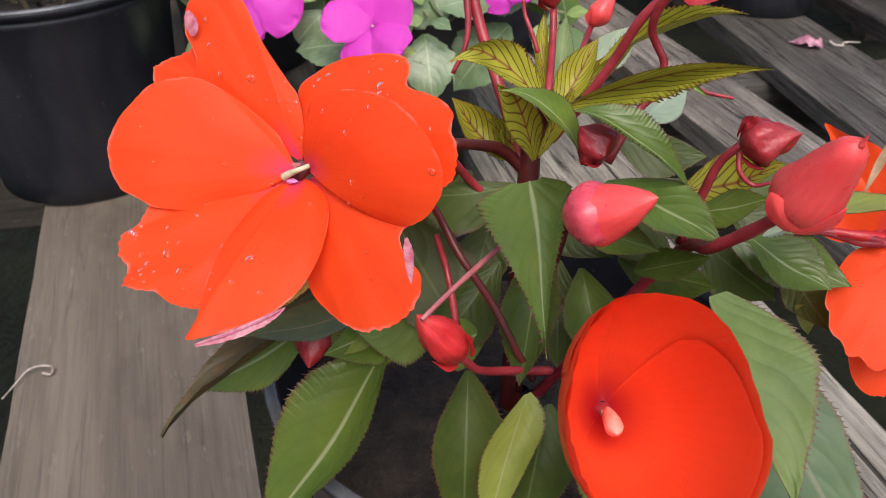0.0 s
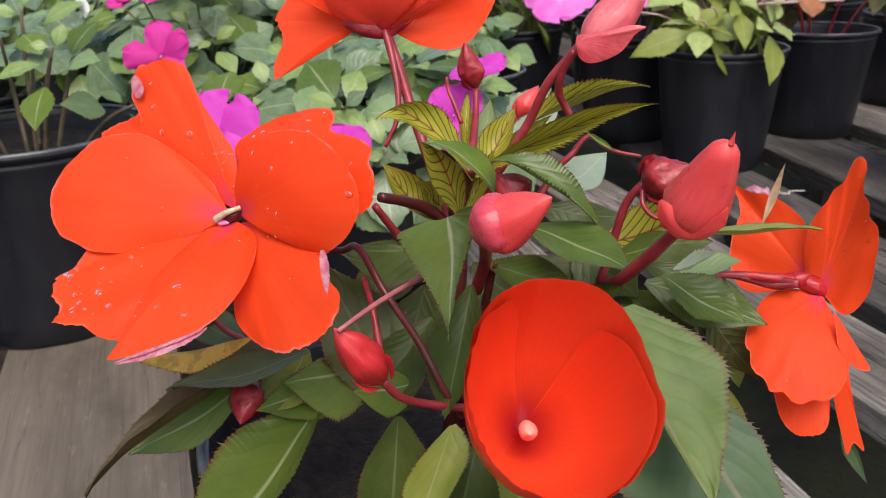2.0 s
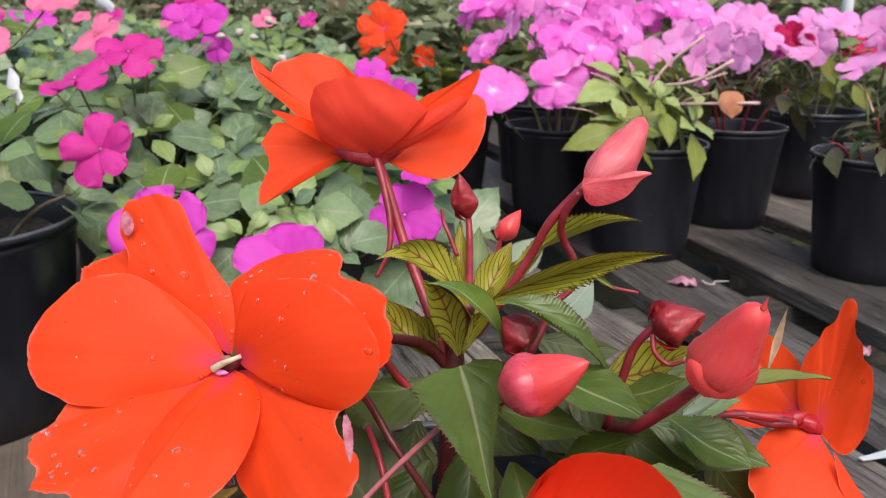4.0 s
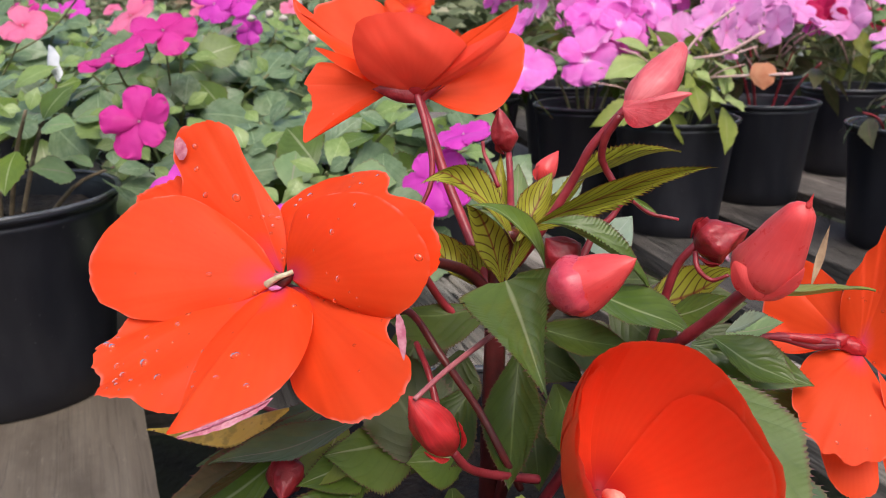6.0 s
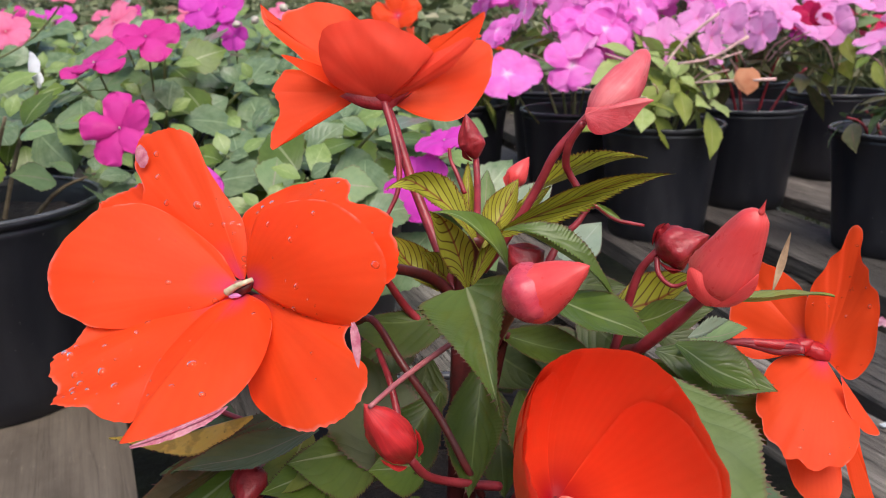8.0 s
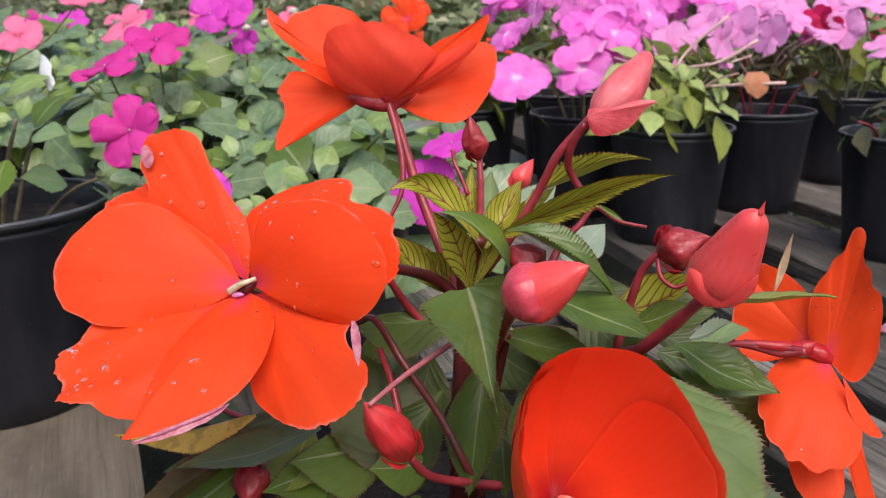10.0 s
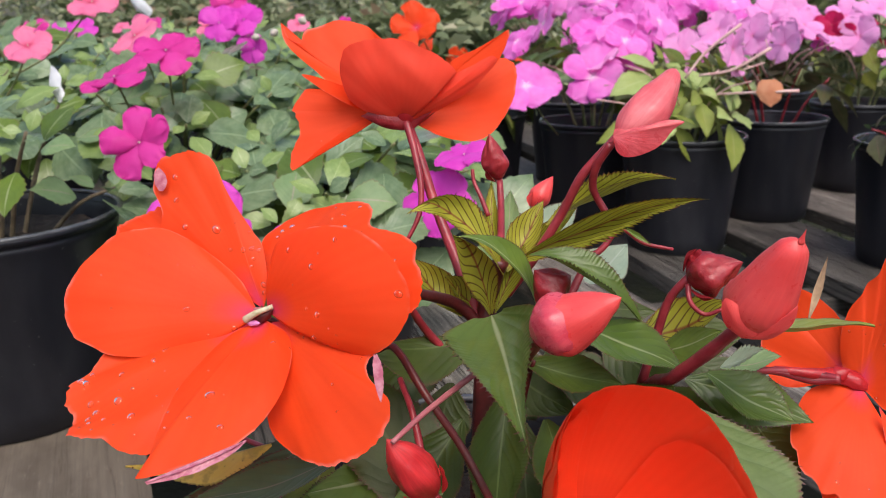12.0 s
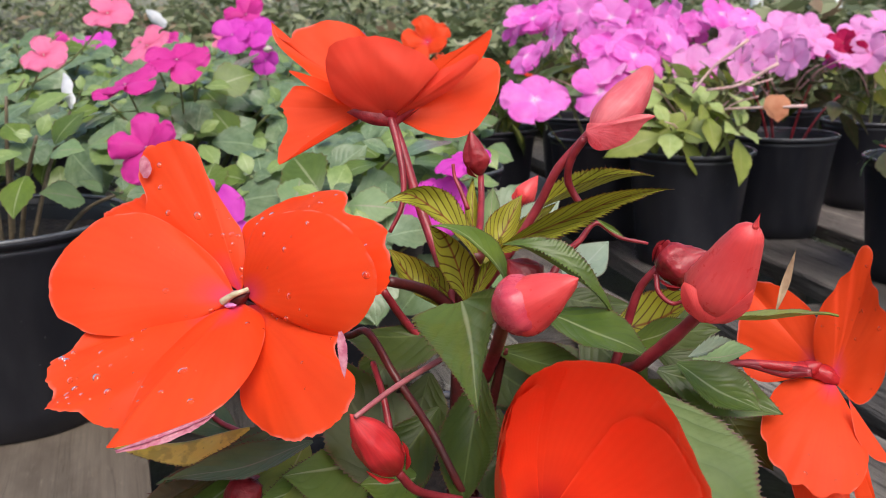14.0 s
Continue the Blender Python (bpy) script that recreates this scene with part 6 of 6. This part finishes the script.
def guinea(x, y, key, flowers, seed, label, high=0.26, r=0.10, nflowers=12, leaves=70, second=None, meshes=LONG, stem_mat=STEM_GREEN, spent=3, big=0.95, leafy=None, bloom=1.35):
    root = potted("impatiens_plant", x, y, label, "potted plant", seed * 37 % 360, group=row)
    bush(root, meshes, max(4, leaves // 9), r * 0.80, 0.150, leafy or high - 0.020, seed, big, droop=34, stem_mat=stem_mat, whorl=9, reach=0.8)
    q = random.Random(seed)
    for i in range(nflowers):
        g, k = q.uniform(0, 2 * math.pi), math.sqrt(q.uniform(0.0, 1.0))
        p = Vector((x + math.cos(g) * r * 1.0 * k, y + math.sin(g) * r * 1.0 * k, high - 0.035 * k * k + q.uniform(-0.02, 0.015)))
        d = Vector((0.6 * math.cos(g) + q.uniform(-0.45, 0.45), 0.4 * math.sin(g) - 0.65 + q.uniform(-0.2, 0.3), 0.5 + q.uniform(-0.5, 0.5)))
        add_flower(root, second if second and q.random() < 0.35 else key, p, d, q.uniform(0.85, 1.2))
    for x1, y1, z1, d1 in flowers:
        add_flower(root, key, (x1, y1, z1), d1, bloom)
    for i in range(spent):
        g = q.uniform(0, 2 * math.pi)
        tip = Vector((math.cos(g) * r * q.uniform(0.5, 1.25), math.sin(g) * r * q.uniform(0.5, 1.25), high - q.uniform(0.01, 0.07)))
        part("spent_stalk", tube_mesh("spent_stalk", SPENT, [(tip.x * 0.2, tip.y * 0.2, tip.z - 0.05), tip * 0.6 + Vector((0, 0, 0.34 * tip.z)), tip], 0.0013, 0.0009, 5, 3), root)
    return root


light_plant = guinea(0.120, 0.970, "pale", ((0.0517, 1.029, 0.2435) + ((-0.2, -0.5, 0.8),), (0.0134, 0.9872, 0.2361) + ((-0.3, -0.4, 0.8),), (0.1177, 1.0202, 0.2412) + ((0.3, -0.9, 0.4),), (0.1723, 0.9799, 0.2478) + ((0.9, -0.5, 0.1),),), 51, "impatiens with pale pink flowers and light leaves in a black pot", 0.250, 0.112, 0, 95, "mauve", LIGHT, STEM_GREEN, 14, 1.2, bloom=1.0)
to_plant = light_plant.matrix_basis.inverted()
for a, b, c in (((0.1155, 0.8941, 0.2191), (0.1366, 0.8970, 0.2478), (0.1723, 0.8939, 0.2788)), ((0.1500, 0.9150, 0.1990), (0.1980, 0.8809, 0.2049), (0.2362, 0.8707, 0.2073)), ((0.1306, 0.8886, 0.2228), (0.1660, 0.8788, 0.2298), (0.2036, 0.8742, 0.2533))):
    part("spent_stalk", tube_mesh("spent_stalk", SPENT, [to_plant @ V(p) for p in (a, b, c)], 0.0014, 0.0020, 6, 4), light_plant, "long pale pink spent flower stalk")
guinea(0.000, 1.100, "mauve", ((-0.0750, 0.9384, 0.2051) + (UPFRONT,), (0.0047, 0.9681, 0.2145) + (UPFRONT,)), 32, "impatiens with many mauve flowers in a black pot", 0.285, 0.125, 20, 60)
guinea(-0.185, 1.165, "red", ((-0.2396, 1.0197, 0.2784) + (UPFRONT,),), 33, "impatiens with a scarlet flower in a black pot", 0.25, 0.11, 2, 90)
guinea(0.250, 1.165, "pale", ((0.2734, 1.1145, 0.2739) + ((0.4, -0.5, 0.7),), (0.2435, 1.0589, 0.2507) + ((-0.6, -0.5, 0.2),), (0.3013, 1.1352, 0.2537) + ((0.5, -0.2, 0.8),), (0.2374, 1.1657, 0.291) + ((-0.2, -0.6, 0.7),),), 34, "impatiens with mauve and pale flowers in a black pot", 0.280, 0.11, 5, 60, "mauve", WINE, STEM_RED, 6, leafy=0.225, bloom=0.95)
guinea(0.392, 0.940, "pale", ((0.3551, 0.9407, 0.244) + ((-0.35, -0.25, 0.9),), (0.3346, 0.9935, 0.291) + ((0.2, -0.5, 0.8),), (0.3906, 0.9722, 0.2542) + ((0.5, -0.6, 0.5),), (0.4073, 0.9604, 0.2742) + ((0.2, -0.8, 0.5),), (0.3838, 0.992, 0.2886) + ((-0.5, -0.6, 0.6),),), 35, "impatiens with pale pink flowers and dark leaves in a black pot", 0.26, 0.085, 0, 54, "crimson", WINE, STEM_RED, leafy=0.185, bloom=1.0)
guinea(0.420, 1.400, "crimson", (), 36, "impatiens with crimson and pink flowers in a black pot", 0.28, 0.11, 14, 50, "pale")
guinea(0.610, 1.180, "pale", (), 37, "impatiens with pale pink flowers in a black pot", 0.29, 0.11, 12, 45, "mauve")
guinea(0.130, 1.330, "mauve", (), 38, "impatiens with many mauve flowers in a black pot", 0.315, 0.13, 20, 40)
guinea(-0.060, 1.400, "mauve", (), 39, "impatiens with mauve flowers in a black pot", 0.335, 0.14, 20, 50)
guinea(0.640, 1.520, "crimson", (), 40, "impatiens with crimson flowers in a black pot", 0.28, 0.12, 12, 40, "mauve")
guinea(0.300, 1.600, "mauve", (), 41, "impatiens with mauve flowers in a black pot", 0.29, 0.12, 14, 40, "pale")
guinea(-0.360, 1.420, "red", (), 42, "leafy impatiens in a black pot", 0.25, 0.13, 2, 90)

# ---- distance ----
def thicket(x, y, w, d, h, seed, count):
    r = random.Random(seed)
    verts, faces, uvs = [], [], []
    for i in range(count * 2):
        p = Vector((x + r.uniform(-w, w), y + r.uniform(-d, d), 0))
        top = h * (0.75 + 0.35 * noise.noise((p.x * 1.3, p.y * 1.3, seed)))
        base = 0.0 if -0.98 < p.dot(ACROSS) < 1.55 and p.dot(DIR) < 2.85 else GROUND_Z
        p.z = base + (top - base) * r.random() ** 0.45
        s = r.uniform(0.018, 0.050)
        a, b = Vector((r.uniform(-1, 1), r.uniform(-1, 1), r.uniform(-0.5, 0.5))).normalized(), Vector((r.uniform(-1, 1), r.uniform(-1, 1), r.uniform(-1, 1)))
        b = a.cross(b).normalized()
        k = len(verts)
        verts += [p - a * s, p - b * s * 0.4 + Vector((0, 0, s * 0.1)), p + a * s, p + b * s * 0.4 + Vector((0, 0, s * 0.1))]
        uvs += [(0, 0.5), (0.5, 0), (1, 0.5), (0.5, 1)]
        faces.append((k, k + 1, k + 2, k + 3))
    return mesh_of("far_shrubs", verts, faces, SHRUB, uvs)


for i, (x, y, w, d, h, n) in enumerate(((-1.6, 4.2, 1.6, 0.7, 0.55, 6500), (1.6, 4.4, 1.6, 0.7, 0.58, 6500), (-3.5, 6.5, 2.5, 1.0, 1.0, 6000), (1.5, 7.0, 3.0, 1.0, 1.05, 7000), (-3.0, 2.6, 1.0, 0.6, 0.32, 3200), (0.5, 2.45, 1.7, 0.3, 0.37, 6500), (-1.3, 2.3, 0.9, 0.4, 0.33, 3500))):
    tagged(part("far_shrubs", thicket(x, y, w, d, h, i, n)), "bank of pale green nursery plants in the distance", "shrubs", kind="stuff")
for x, y in ((-0.03, 2.95), (0.37, 3.0), (0.63, 3.05), (0.94, 3.38)):
    post = part("support_post", lathe_mesh("support_post", WHITE, [(0.0005, 0), (0.021, 0), (0.021, 1.9), (0.0005, 1.9)], 16), None, "", pose(x, y, GROUND_Z))
    tagged(post, "white tubular greenhouse post", "post", "greenhouse posts")

for at, tip in (((-0.3330, 0.7708, 0.2748), (-0.3392, 0.7680, 0.2821)), ((-0.3091, 0.7822, 0.2868), (-0.3041, 0.7845, 0.2953)), ((-0.3629, 0.7781, 0.2694), (-0.3635, 0.7781, 0.2780)), ((-0.2774, 0.7396, 0.2482), (-0.2717, 0.7426, 0.2564)), ((-0.3138, 0.7575, 0.2695), (-0.3145, 0.7575, 0.2778))):
    inv = p_q.matrix_basis.inverted()
    part("bud", bud_mesh("bud", PISTIL_PALE, inv @ V(at), inv @ V(tip), 0.0052, 0.5, 0.1), p_q, "whitish flower bud")
